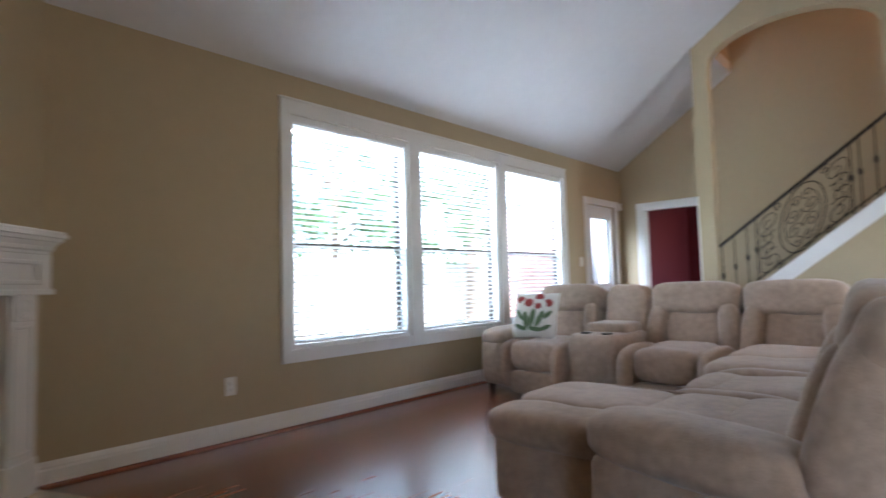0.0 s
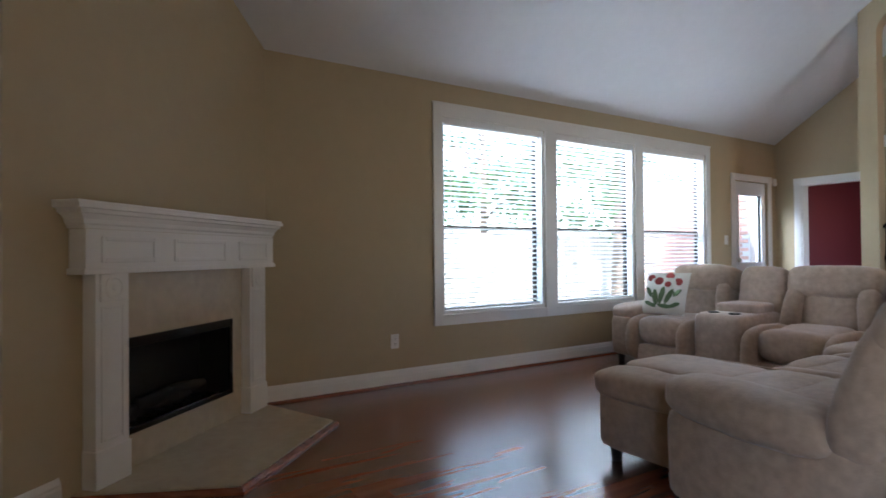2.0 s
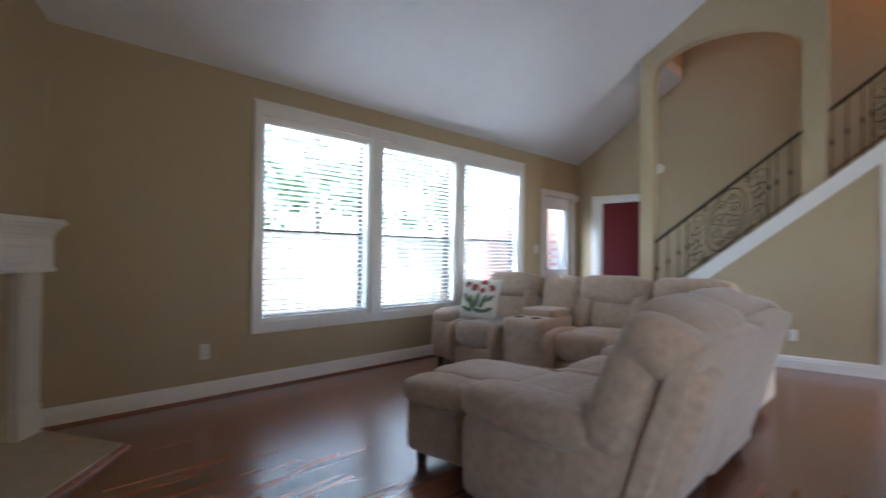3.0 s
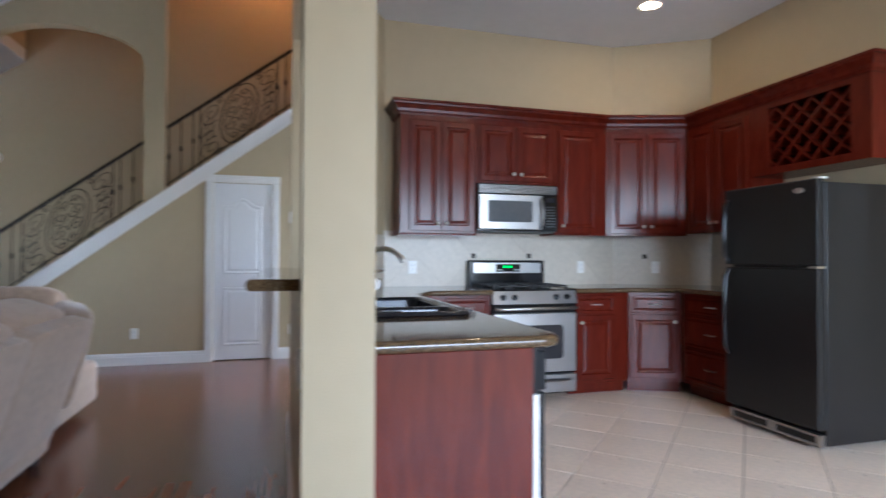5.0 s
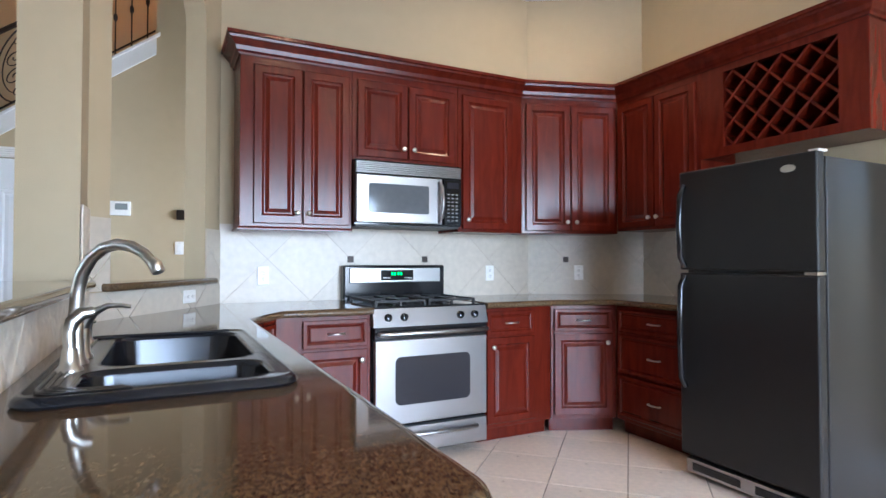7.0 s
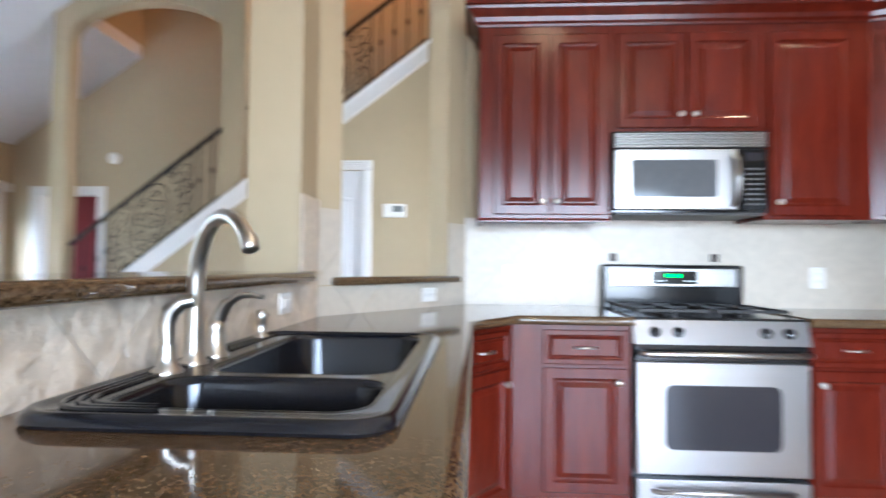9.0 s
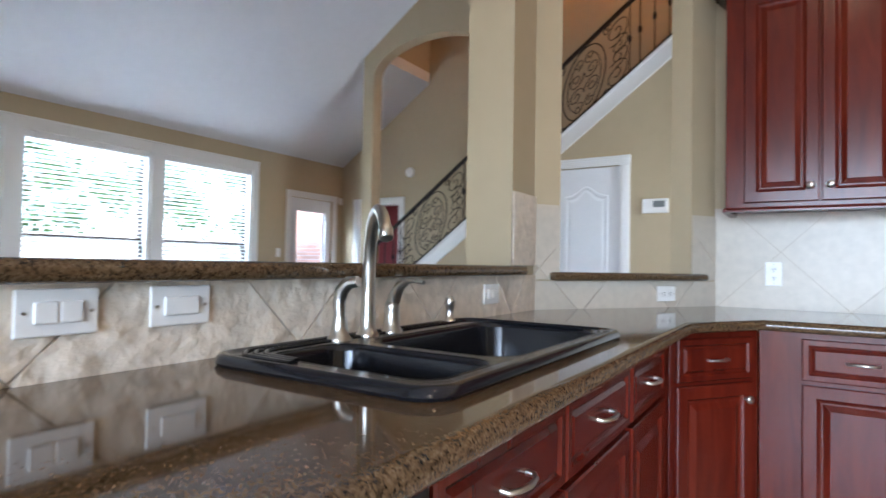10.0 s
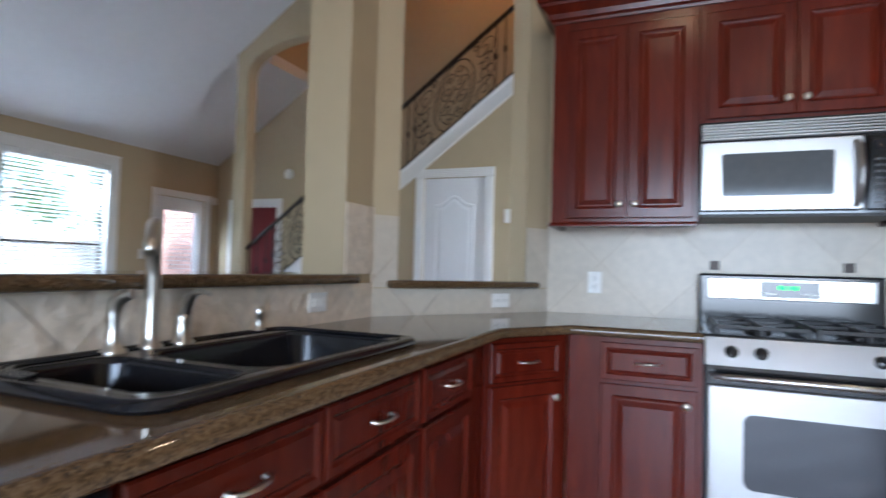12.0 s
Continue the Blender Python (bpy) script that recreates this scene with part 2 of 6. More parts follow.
def tube(bm, pts, r, sides=6, flat_ratio=1.0):
    """A round bar along 3D points."""
    P = [Vector(p) for p in pts]
    rings, up = [], None
    for i, p in enumerate(P):
        d = (P[min(i + 1, len(P) - 1)] - P[max(i - 1, 0)]).normalized()
        if up is None:
            up = d.orthogonal().normalized()
        up = (up - d * up.dot(d)).normalized()
        w = d.cross(up)
        rr = r[i] if isinstance(r, (list, tuple)) else r
        rings.append([bm.verts.new(p + (up * math.cos(a) + w * math.sin(a) * flat_ratio) * rr) for a in [2 * math.pi * k / sides for k in range(sides)]])
    for a, b in zip(rings, rings[1:]):
        for k in range(sides):
            bm.faces.new((a[k], a[(k + 1) % sides], b[(k + 1) % sides], b[k]))
    bm.faces.new(rings[0][::-1])
    bm.faces.new(rings[-1])
    return bm


def lathe(bm, prof, sides=16, m=None):
    """A turned shape from (radius, height) pairs about z."""
    m = m or Matrix()
    rings = [[bm.verts.new(m @ Vector((r * math.cos(a), r * math.sin(a), z))) for a in [2 * math.pi * k / sides for k in range(sides)]] for r, z in prof]
    for a, b in zip(rings, rings[1:]):
        for k in range(sides):
            bm.faces.new((a[k], a[(k + 1) % sides], b[(k + 1) % sides], b[k]))
    bm.faces.new(rings[0][::-1])
    bm.faces.new(rings[-1])
    return bm


def panel(bm, x0, x1, z0, z1, y, rings):
    """A front that faces -y: rings of (inset, out) step across it from the edge to the middle."""
    rr = []
    for ins, out in rings:
        rr.append([bm.verts.new((x, y - out, z)) for x, z in ((x0 + ins, z0 + ins), (x1 - ins, z0 + ins), (x1 - ins, z1 - ins), (x0 + ins, z1 - ins))])
    for a, b in zip(rr, rr[1:]):
        for k in range(4):
            bm.faces.new((a[k], a[(k + 1) % 4], b[(k + 1) % 4], b[k]))
    bm.faces.new(rr[-1])
    bm.faces.new(rr[0][::-1])
    return bm


RAISED = [(0, 0), (0, 0.016), (0.004, 0.020), (0.046, 0.020), (0.052, 0.013), (0.060, 0.009), (0.066, 0.009), (0.088, 0.018), (0.092, 0.018)]
DRAWER = [(0, 0), (0, 0.016), (0.004, 0.020), (0.022, 0.020), (0.027, 0.014), (0.032, 0.012), (0.042, 0.019), (0.044, 0.019)]


def soft(bm, size, m, k=4.0, n=9, wob=0.012, seed=0.0):
    """A stuffed block: a rounded box of the given size with a slightly uneven skin."""
    sx, sy, sz = (v / 2 for v in size)
    g = bmesh.new()
    bmesh.ops.create_cube(g, size=2)
    bmesh.ops.subdivide_edges(g, edges=g.edges[:], cuts=n, use_grid_fill=True)
    g.verts.index_update()
    vm = {}
    for v in g.verts:
        p = v.co
        s = 1.0 / (abs(p.x) ** k + abs(p.y) ** k + abs(p.z) ** k) ** (1 / k)
        q = Vector((p.x * s * sx, p.y * s * sy, p.z * s * sz))
        fold = math.sin(q.z * 60 + 5 * noise.noise(q * 6 + Vector((seed, 0, 0)))) * max(0.0, noise.noise(q * 4 + Vector((0, seed, 5))))
        w = fold * wob * 0.2 + noise.noise(q * 5 + Vector((seed, seed * 2, 3))) * wob + noise.noise(q * 14 + Vector((seed, 1, 2))) * wob * 0.35
        q += q.normalized() * w
        vm[v.index] = bm.verts.new(m @ q)
    for f in g.faces:
        bm.faces.new([vm[v.index] for v in f.verts])
    g.free()
    return bm

# ---- the large structure ----
XW, XB0, XB1, YS, XR = -1.89, 2.80, 3.01, 5.44, 6.71   # window wall, bar wall faces, stove wall, fridge wall
YC, YB = 7.30, 8.58                                     # stair wall, rear wall
EAVE, PITCH = 2.545, 0.667
KC = 3.30                                               # kitchen ceiling
FX, FY, FL = -1.89, 1.60, 1.90                          # fireplace wall: corner and length at 45 degrees
FE = (FX + FL * 0.7071, FY - FL * 0.7071)


def vault(x):
    return EAVE + PITCH * (x - XW)


bm = bmesh.new()
flat(bm, [(-2.2, -1.2), (2.9, -1.2), (2.9, 9.0), (-2.2, 9.0)], -0.12, -0.012)
floor_living = solid("floor_living", bm, GAP, "subfloor of the living room in shadow joints")
bm = bmesh.new()
flat(bm, [(2.9, -2.2), (8.6, -2.2), (8.6, 5.7), (2.9, 5.7)], -0.12, -0.008)
floor_kitchen = solid("floor_kitchen", bm, GROUT, "grey-brown grout bed under diagonal kitchen tiles")

# window wall with three windows under one casing and a door
WIN = [(3.09, 4.28), (4.42, 5.61), (5.74, 6.93)]
WZ0, WZ1 = 0.545, 2.255
DY0, DY1, DZ = 7.57, 8.37, 2.0
bm = bmesh.new()
box(bm, XW - 0.15, XW, 0.6, WIN[0][0], 0, EAVE + 0.02)
box(bm, XW - 0.15, XW, WIN[2][1], DY0, 0, EAVE + 0.02)
box(bm, XW - 0.15, XW, DY1, YB + 0.15, 0, EAVE + 0.02)
box(bm, XW - 0.15, XW, DY0, DY1, DZ, EAVE + 0.02)
for a, b in WIN:
    box(bm, XW - 0.15, XW, a, b, 0, WZ0)
    box(bm, XW - 0.15, XW, a, b, WZ1, EAVE + 0.02)
for a, b in ((WIN[0][1], WIN[1][0]), (WIN[1][1], WIN[2][0])):
    box(bm, XW - 0.15, XW, a, b, 0, EAVE + 0.02)
wall_west = solid("wall_west", bm, PAINT, "tan painted living room wall with windows")

# fireplace wall on the diagonal, and the wall that closes the room behind
FB0, FB1, FBZ0, FBZ1 = 0.42, 1.34, 0.19, 0.665
d = 0.7071
top = lambda u: vault(FX + u * d) + 0.02
FIRE_WALL = (
    ("wall_fireplace_side", "tan painted wall between fireplace and windows", [(FL - FB0, 0), (FL, 0), (FL, top(0)), (FL - FB0, top(FB0))]),
    ("wall_fireplace_side_near", "tan painted wall beside the fireplace", [(0, 0), (FL - FB1, 0), (FL - FB1, top(FB1)), (0, top(FL))]),
    ("wall_chimney_breast", "tan painted wall above the fireplace", [(FL - FB1, FBZ1), (FL - FB0, FBZ1), (FL - FB0, top(FB0)), (FL - FB1, top(FB1))]),
    ("wall_under_firebox", "tan painted wall below the firebox", [(FL - FB1, 0), (FL - FB0, 0), (FL - FB0, FBZ0), (FL - FB1, FBZ0)]),
)
for nm, lab, pts in FIRE_WALL:
    solid(nm, upright(bmesh.new(), FE, (FX, FY), pts, 0.15), PAINT, lab)
bm = bmesh.new()
upright(bm, (XB0 + 0.1, FE[1]), FE, [(0, 0), (XB0 + 0.1 - FE[0], 0), (XB0 + 0.1 - FE[0], vault(FE[0]) + 0.02), (0, vault(XB0) + 0.02)], 0.15)
wall_south = solid("wall_south", bm, PAINT, "tan painted wall behind the living room")

# vaulted ceiling
bm = bmesh.new()
xe = 2.95
EDGE = -0.32
sl = lambda x, y: (x, y, vault(x))
extr(bm, [sl(XW - 0.15, -1.0), sl(xe, -1.0), sl(xe, YC), sl(XW - 0.15, YC)], (0, 0, 0.14))
extr(bm, [sl(XW - 0.15, YC), sl(EDGE, YC), sl(EDGE, YB + 0.1), sl(XW - 0.15, YB + 0.1)], (0, 0, 0.14))
ceiling_living = solid("ceiling_living", bm, CEIL, "white textured vaulted ceiling")

# stair wall with two tall openings, its raking foot and the closet opening
SX, SZ, RAKE = 0.07, 0.82, 0.757
rake = lambda x: SZ + (x - SX) * RAKE
CX0, CX1, CZ = 2.00, 2.63, 2.02
T = 0.15
def yc(bm, pts):
    extr(bm, [(x, YC, z) for x, z in pts], (0, T, 0))
P1a, P1b, P2a, P2b, OX = -0.40, -0.24, 1.28, 1.49, 3.22
STAIR_WALL = (
    ("wall_stair_post", "slim tan post beside the arched stair opening", [(P1a, 0), (P1b, 0), (P1b, 3.30), (P1a, 3.30)]),
    ("wall_stair_pillar", "tan pillar between the stair openings", [(P2a, rake(P2a) - 0.1), (P2b, rake(P2b) - 0.1), (P2b, 3.30), (P2a, 3.30)]),
    ("wall_stair_arch", "tan painted arched head over the stair opening", [(P1a, 3.30)] + arc(P1b, P2a, 3.30, 0.34) + [(P2b, 3.30), (P2b, 5.85), (P1a, 5.85)]),
    ("wall_stair_head", "tan painted wall above the upper stair opening", [(P2b, 4.75), (OX, 4.75), (OX, 5.85), (P2b, 5.85)]),
    ("wall_stair_foot", "tan painted wall under the raking stringer", [(P1b, 0), (CX0, 0), (CX0, rake(CX0) - 0.1), (P1b, rake(P1b) - 0.1)]),
    ("wall_over_closet", "tan painted wall above the closet door", [(CX0, CZ), (CX1, CZ), (CX1, rake(CX1) - 0.1), (CX0, rake(CX0) - 0.1)]),
    ("wall_beside_closet", "tan painted wall beside the closet door", [(CX1, 0), (OX, 0), (OX, rake(OX) - 0.1), (CX1, rake(CX1) - 0.1)]),
    ("wall_stair_end", "tan painted wall with thermostat and switch", [(OX, 0), (5.2, 0), (5.2, 5.85), (OX, 5.85)]),
)
for nm, lab, pts in STAIR_WALL:
    bm = bmesh.new()
    yc(bm, pts)
    solid(nm, bm, PAINT, lab)

# rear wall with the doorway to the burgundy room
RX0, RX1, RZ = -1.56, -0.80, 1.96
bm = bmesh.new()
box(bm, XW - 0.15, RX0, YB, YB + 0.15, 0, 5.8)
box(bm, RX1, 5.2, YB, YB + 0.15, 0, 5.8)
box(bm, RX0, RX1, YB, YB + 0.15, RZ, 5.8)
wall_north = solid("wall_north", bm, PAINT, "tan painted rear wall of the stairwell")
bm = bmesh.new()
box(bm, EDGE - 0.13, EDGE - 0.004, YC + T, YB, vault(EDGE) + 0.02, 5.8)
box(bm, 5.2, 5.35, YC, YB + 0.15, 0, 5.9)
box(bm, 5.2, 5.35, YS + 0.15, YC, 2.4, 5.9)
wall_stairwell = solid("wall_stairwell", bm, PAINT, "tan painted upper walls of the stairwell")
bm = B(EDGE - 0.12, 5.35, YC, YB + 0.15, 5.8, 5.9)
box(bm, 2.75, 5.35, 4.4, YC, 5.9, 6.0)
ceiling_stairwell = solid("ceiling_stairwell", bm, CEIL, "white stairwell ceiling")

# burgundy room beyond the doorway
bm = bmesh.new()
box(bm, -1.9, 1.2, 11.4, 11.55, 0, 2.6)
# right wall, out of view, left open for the added lamp
for y0, y1, z0, z1 in ((YB + 0.15, 9.6, 0, 2.6), (10.8, 11.55, 0, 2.6), (9.6, 10.8, 0, 0.9), (9.6, 10.8, 2.1, 2.6)):
    box(bm, 1.2, 1.35, y0, y1, z0, z1)
box(bm, -2.04, -1.9, YB + 0.15, 11.55, 0, 2.6)
wall_burgundy = solid("wall_burgundy", bm, REDW, "burgundy painted walls of the next room")
ceiling_burgundy = solid("ceiling_burgundy", B(-2.04, 1.35, YB + 0.15, 11.55, 2.6, 2.7), CEIL, "white ceiling of the burgundy room")
floor_burgundy = solid("floor_burgundy", B(-2.04, 1.35, YB + 0.15, 11.55, -0.1, 0.0), WOODF, "red-brown wood floor of the next room")

# bar wall: half wall, two posts, arched head
PN0, PN1, PF0, PF1 = 2.19, 2.41, 4.30, 4.52
def xb(bm, pts):
    extr(bm, [(XB0, y, z) for y, z in pts], (XB1 - XB0, 0, 0))
BAR_WALL = (
    ("wall_bar_near_post", "tan painted post at the end of the bar", [(PN0, 0), (PN1, 0), (PN1, 2.55), (PN0, 2.55)]),
    ("wall_bar_far_post", "tan painted post between bar and pass-through", [(PF0, 0), (PF1, 0), (PF1, 2.55), (PF0, 2.55)]),
    ("wall_bar_half", "tan painted half wall under the bar ledge", [(PN1, 0), (PF0, 0), (PF0, 1.068), (PN1, 1.068)]),
    ("wall_bar_arch", "tan painted arched head above the bar", [(PN0, 2.55)] + arc(PN1, PF0, 2.55, 0.22) + [(PF1, 2.55), (PF1, 6.0), (PN0, 6.0)]),
    ("wall_bar_upper", "tan painted wall above the kitchen entrance", [(-1.2, KC), (PN0, KC), (PN0, 6.0), (-1.2, 6.0)]),
)
for nm, lab, pts in BAR_WALL:
    bm = bmesh.new()
    xb(bm, pts)
    solid(nm, bm, PAINT, lab)

# diagonal wall with the arched pass-through
DG0, DG1 = (XB1, PF1), (3.61, YS)
DL = math.dist(DG0, DG1)
O0, O1 = 0.136, 0.93
PASS_WALL = (
    ("wall_pass_side", "tan painted side of the pass-through", [(-0.05, 0), (O0, 0), (O0, 2.58), (-0.05, 2.58)]),
    ("wall_pass_side_far", "tan painted side of the pass-through by the cabinets", [(O1, 0), (DL + 0.1, 0), (DL + 0.1, 2.58), (O1, 2.58)]),
    ("wall_pass_half", "tan painted half wall under the pass-through", [(O0, 0), (O1, 0), (O1, 1.045), (O0, 1.045)]),
    ("wall_pass_arch", "tan painted arched head of the pass-through", [(-0.05, 2.58)] + arc(O0, O1, 2.58, 0.36) + [(DL + 0.1, 2.58), (DL + 0.1, 5.9), (-0.05, 5.9)]),
)
for nm, lab, pts in PASS_WALL:
    bm = bmesh.new()
    upright(bm, DG0, DG1, pts, 0.13)
    solid(nm, bm, PAINT, lab)

# kitchen walls
KD0, KD1 = (5.93, YS), (XR, 4.97)
EC = (XR, 3.04)
ED = (XR + 1.5 * 0.83, 3.04 - 1.5 * 0.56)
wall_range = solid("wall_range", B(3.60, KD0[0], YS, YS + 0.15, 0, 5.9), PAINT, "tan painted kitchen wall behind the range")
KDL = math.dist(KD0, KD1)
wall_corner = solid("wall_corner", upright(bmesh.new(), KD0, KD1, [(0, 0), (KDL, 0), (KDL, KC + 0.1), (0, KC + 0.1)], 0.15), PAINT, "tan painted angled kitchen corner wall")
wall_fridge = solid("wall_fridge", B(XR, XR + 0.15, EC[1], KD1[1], 0, KC + 0.1), PAINT, "tan painted kitchen wall behind the fridge")
bm = bmesh.new()
upright(bm, EC, ED, [(0, 0), (0.25, 0), (0.25, 1.85), (0, 1.85)], 0.15)
upright(bm, EC, ED, [(1.2, 0), (1.5, 0), (1.5, 1.85), (1.2, 1.85)], 0.15)
upright(bm, EC, ED, [(0, 1.85)] + arc(0.25, 1.2, 1.85, 0.35) + [(1.5, 1.85), (1.5, KC + 0.1), (0, KC + 0.1)], 0.15)
wall_hall = solid("wall_hall", bm, PAINT, "tan painted wall with arched hall opening")
bm = bmesh.new()
box(bm, ED[0], 8.1, ED[1], ED[1] + 0.15, 0, KC + 0.1)
box(bm, 8.9, 9.05, ED[1], 5.0, 0, KC + 0.1)
box(bm, XR + 0.15, 9.05, 4.9, 5.05, 0, KC + 0.1)
wall_passage = solid("wall_passage", bm, PAINT, "plain walls of the hall beyond the arch")
# added lamp at the hall's end, out of view, brightens stair wall and closet
hl = new("entry_fill", bpy.data.lights.new("entry_fill", "AREA"))
hl.data.shape, hl.data.size, hl.data.size_y, hl.data.energy, hl.data.color = "RECTANGLE", 1.5, 2.2, 6.0, (0.93, 0.96, 1.0)
hl.matrix_world = look((5.26, 6.45, 1.25), (2.5, 6.6, 0.9))
# added lamp in a made opening, unseen, to brighten the burgundy walls
rl = new("burgundy_room_fill", bpy.data.lights.new("burgundy_room_fill", "AREA"))
rl.data.shape, rl.data.size, rl.data.size_y, rl.data.energy, rl.data.color = "RECTANGLE", 1.2, 1.2, 1.3, (0.95, 0.97, 1.0)
rl.matrix_world = look((1.25, 10.2, 1.5), (-2, 10.4, 1.0))
# breakfast end behind the walk, with a wide window and a glazed east window
bm = bmesh.new()
BW0, BW1 = 3.5, 6.9
box(bm, XB0, BW0, -1.95, -1.8, 0, KC + 0.1)
box(bm, BW1, 8.25, -1.95, -1.8, 0, KC + 0.1)
box(bm, BW0, BW1, -1.95, -1.8, 0, 0.5)
box(bm, BW0, BW1, -1.95, -1.8, 2.4, KC + 0.1)
box(bm, 8.1, 8.25, -1.8, ED[1], 0, KC + 0.1)
box(bm, XB0, XB0 + 0.12, -1.8, FE[1] + 0.0, 0, KC + 0.1)
wall_breakfast = solid("wall_breakfast", bm, PAINT, "tan painted breakfast walls round a wide window")
bm = bmesh.new()
flat(bm, [(XB1 - 0.05, -1.95), (9.05, -1.95), (9.05, 5.05), (XR + 0.1, 5.02), (5.97, YS + 0.1), (3.65, YS + 0.1), (XB1 - 0.05, PF1 + 0.05)], KC, KC + 0.1)
ceiling_kitchen = solid("ceiling_kitchen", bm, CEIL, "white flat kitchen ceiling")

# daylight entering the breakfast window behind the walk
bl = new("breakfast_daylight", bpy.data.lights.new("breakfast_daylight", "AREA"))
bl.data.shape, bl.data.size, bl.data.size_y, bl.data.energy, bl.data.color = "RECTANGLE", 3.3, 1.85, 15, (0.92, 0.96, 1.0)
bl.data.spread = radians(95)
bl.matrix_world = look((5.2, -1.86, 1.45), (5.2, 3, -0.4))

# ---- trims ----
BASE = [(0, 0), (0.016, 0), (0.016, 0.085), (0.012, 0.095), (0.012, 0.105), (0.006, 0.120), (0, 0.130)]
bm = bmesh.new()
sweep(bm, [FE, (FX + 1.66 * d, FY - 1.66 * d)], BASE)
sweep(bm, [(FX + 0.02 * d, FY - 0.02 * d), (FX, FY), (XW, DY0 - 0.09)], BASE)
baseboard_living = solid("baseboard_living", bm, TRIM, "white moulded baseboard along the window wall")
SHOE = [(0.016, 0), (0.034, 0), (0.033, 0.008), (0.028, 0.015), (0.016, 0.019)]
bm = bmesh.new()
sweep(bm, [(FX + 0.02 * d, FY - 0.02 * d), (FX, FY), (XW, DY0 - 0.09)], SHOE)
trim_shoe = solid("trim_shoe", bm, WOODF, "dark wood shoe moulding under the baseboard")
bm = bmesh.new()
sweep(bm, [(P1b, YC), (CX0 - 0.08, YC)], BASE)
sweep(bm, [(CX1 + 0.08, YC), (4.4, YC)], BASE)
baseboard_stair = solid("baseboard_stair", bm, TRIM, "white moulded baseboard under the stairs")
bm = bmesh.new()
sweep(bm, [(XB0, PF1), (XB0, PN0)], BASE)
sweep(bm, [(XR, 3.30), EC, (EC[0] + 0.25 * 0.83, EC[1] - 0.25 * 0.56)], BASE)
baseboard_kitchen = solid("baseboard_kitchen", bm, TRIM, "white moulded baseboard by the kitchen")


def casing(name, label, m, w, h, cw=0.085):
    """Fluted door casing with corner blocks, seen from -y, round an opening w wide from x=0."""
    e = tagged(new(name), label, "", "", "structure")
    e.matrix_world = m
    for x0 in (-cw, w):
        bm = bmesh.new()
        box(bm, x0, x0 + cw, -0.014, 0, 0, h)
        for k in range(4):
            c = x0 + cw * (0.2 + 0.2 * k)
            box(bm, c - 0.006, c + 0.006, -0.019, -0.013, 0.12, h - 0.02, 0.002, 1)
        part("jamb_casing", bm, TRIM, e)
        bm = box(bmesh.new(), x0 - 0.004, x0 + cw + 0.004, -0.022, 0, h, h + cw, 0.003, 1)
        lathe(bm, [(0.034, 0), (0.034, 0.006), (0.026, 0.008), (0.022, 0.004), (0.010, 0.004), (0.006, 0.009)], 14, pose(x0 + cw / 2, -0.021, h + cw / 2, 90, 0, 0))
        part("corner_block", bm, TRIM, e)
    bm = bmesh.new()
    box(bm, 0, w, -0.014, 0, h, h + cw)
    for k in range(4):
        c = h + cw * (0.2 + 0.2 * k)
        box(bm, 0.005, w - 0.005, -0.019, -0.013, c - 0.006, c + 0.006, 0.002, 1)
    part("head_casing", bm, TRIM, e)
    return e


casing("trim_closet", "white fluted casing round the closet door", pose(CX0, YC, 0), CX1 - CX0, CZ)
casing("trim_doorway", "white fluted casing round the burgundy doorway", pose(RX0, YB, 0), RX1 - RX0, RZ)
casing("trim_back_door", "white casing round the glazed back door", pose(XW, DY0, 0, 0, 0, 90), DY1 - DY0, DZ)

# doorway lining
bm = bmesh.new()
box(bm, RX0, RX0 + 0.018, YB, YB + 0.15, 0, RZ)
box(bm, RX1 - 0.018, RX1, YB, YB + 0.15, 0, RZ)
box(bm, RX0, RX1, YB, YB + 0.15, RZ - 0.018, RZ)
trim_doorway_lining = solid("trim_doorway_lining", bm, TRIM, "white lining of the doorway")

# ---- windows with blinds ----
bm = bmesh.new()
y0, y1 = WIN[0][0] - 0.085, WIN[2][1] + 0.085
for a, b in ((y0, WIN[0][0]), (WIN[0][1], WIN[1][0]), (WIN[1][1], WIN[2][0]), (WIN[2][1], y1)):
    box(bm, XW, XW + 0.018, a, b, WZ0 - 0.09, WZ1 + 0.10, 0.003, 1)
for a, b in WIN:
    box(bm, XW, XW + 0.016, a, b, WZ1, WZ1 + 0.10)
    box(bm, XW, XW + 0.016, a, b, WZ0 - 0.09, WZ0)
box(bm, XW, XW + 0.026, y0 - 0.006, y1 + 0.006, WZ1 + 0.10, WZ1 + 0.118, 0.004, 1)
trim_windows = solid("trim_windows", bm, TRIM, "white flat casing round the three windows")


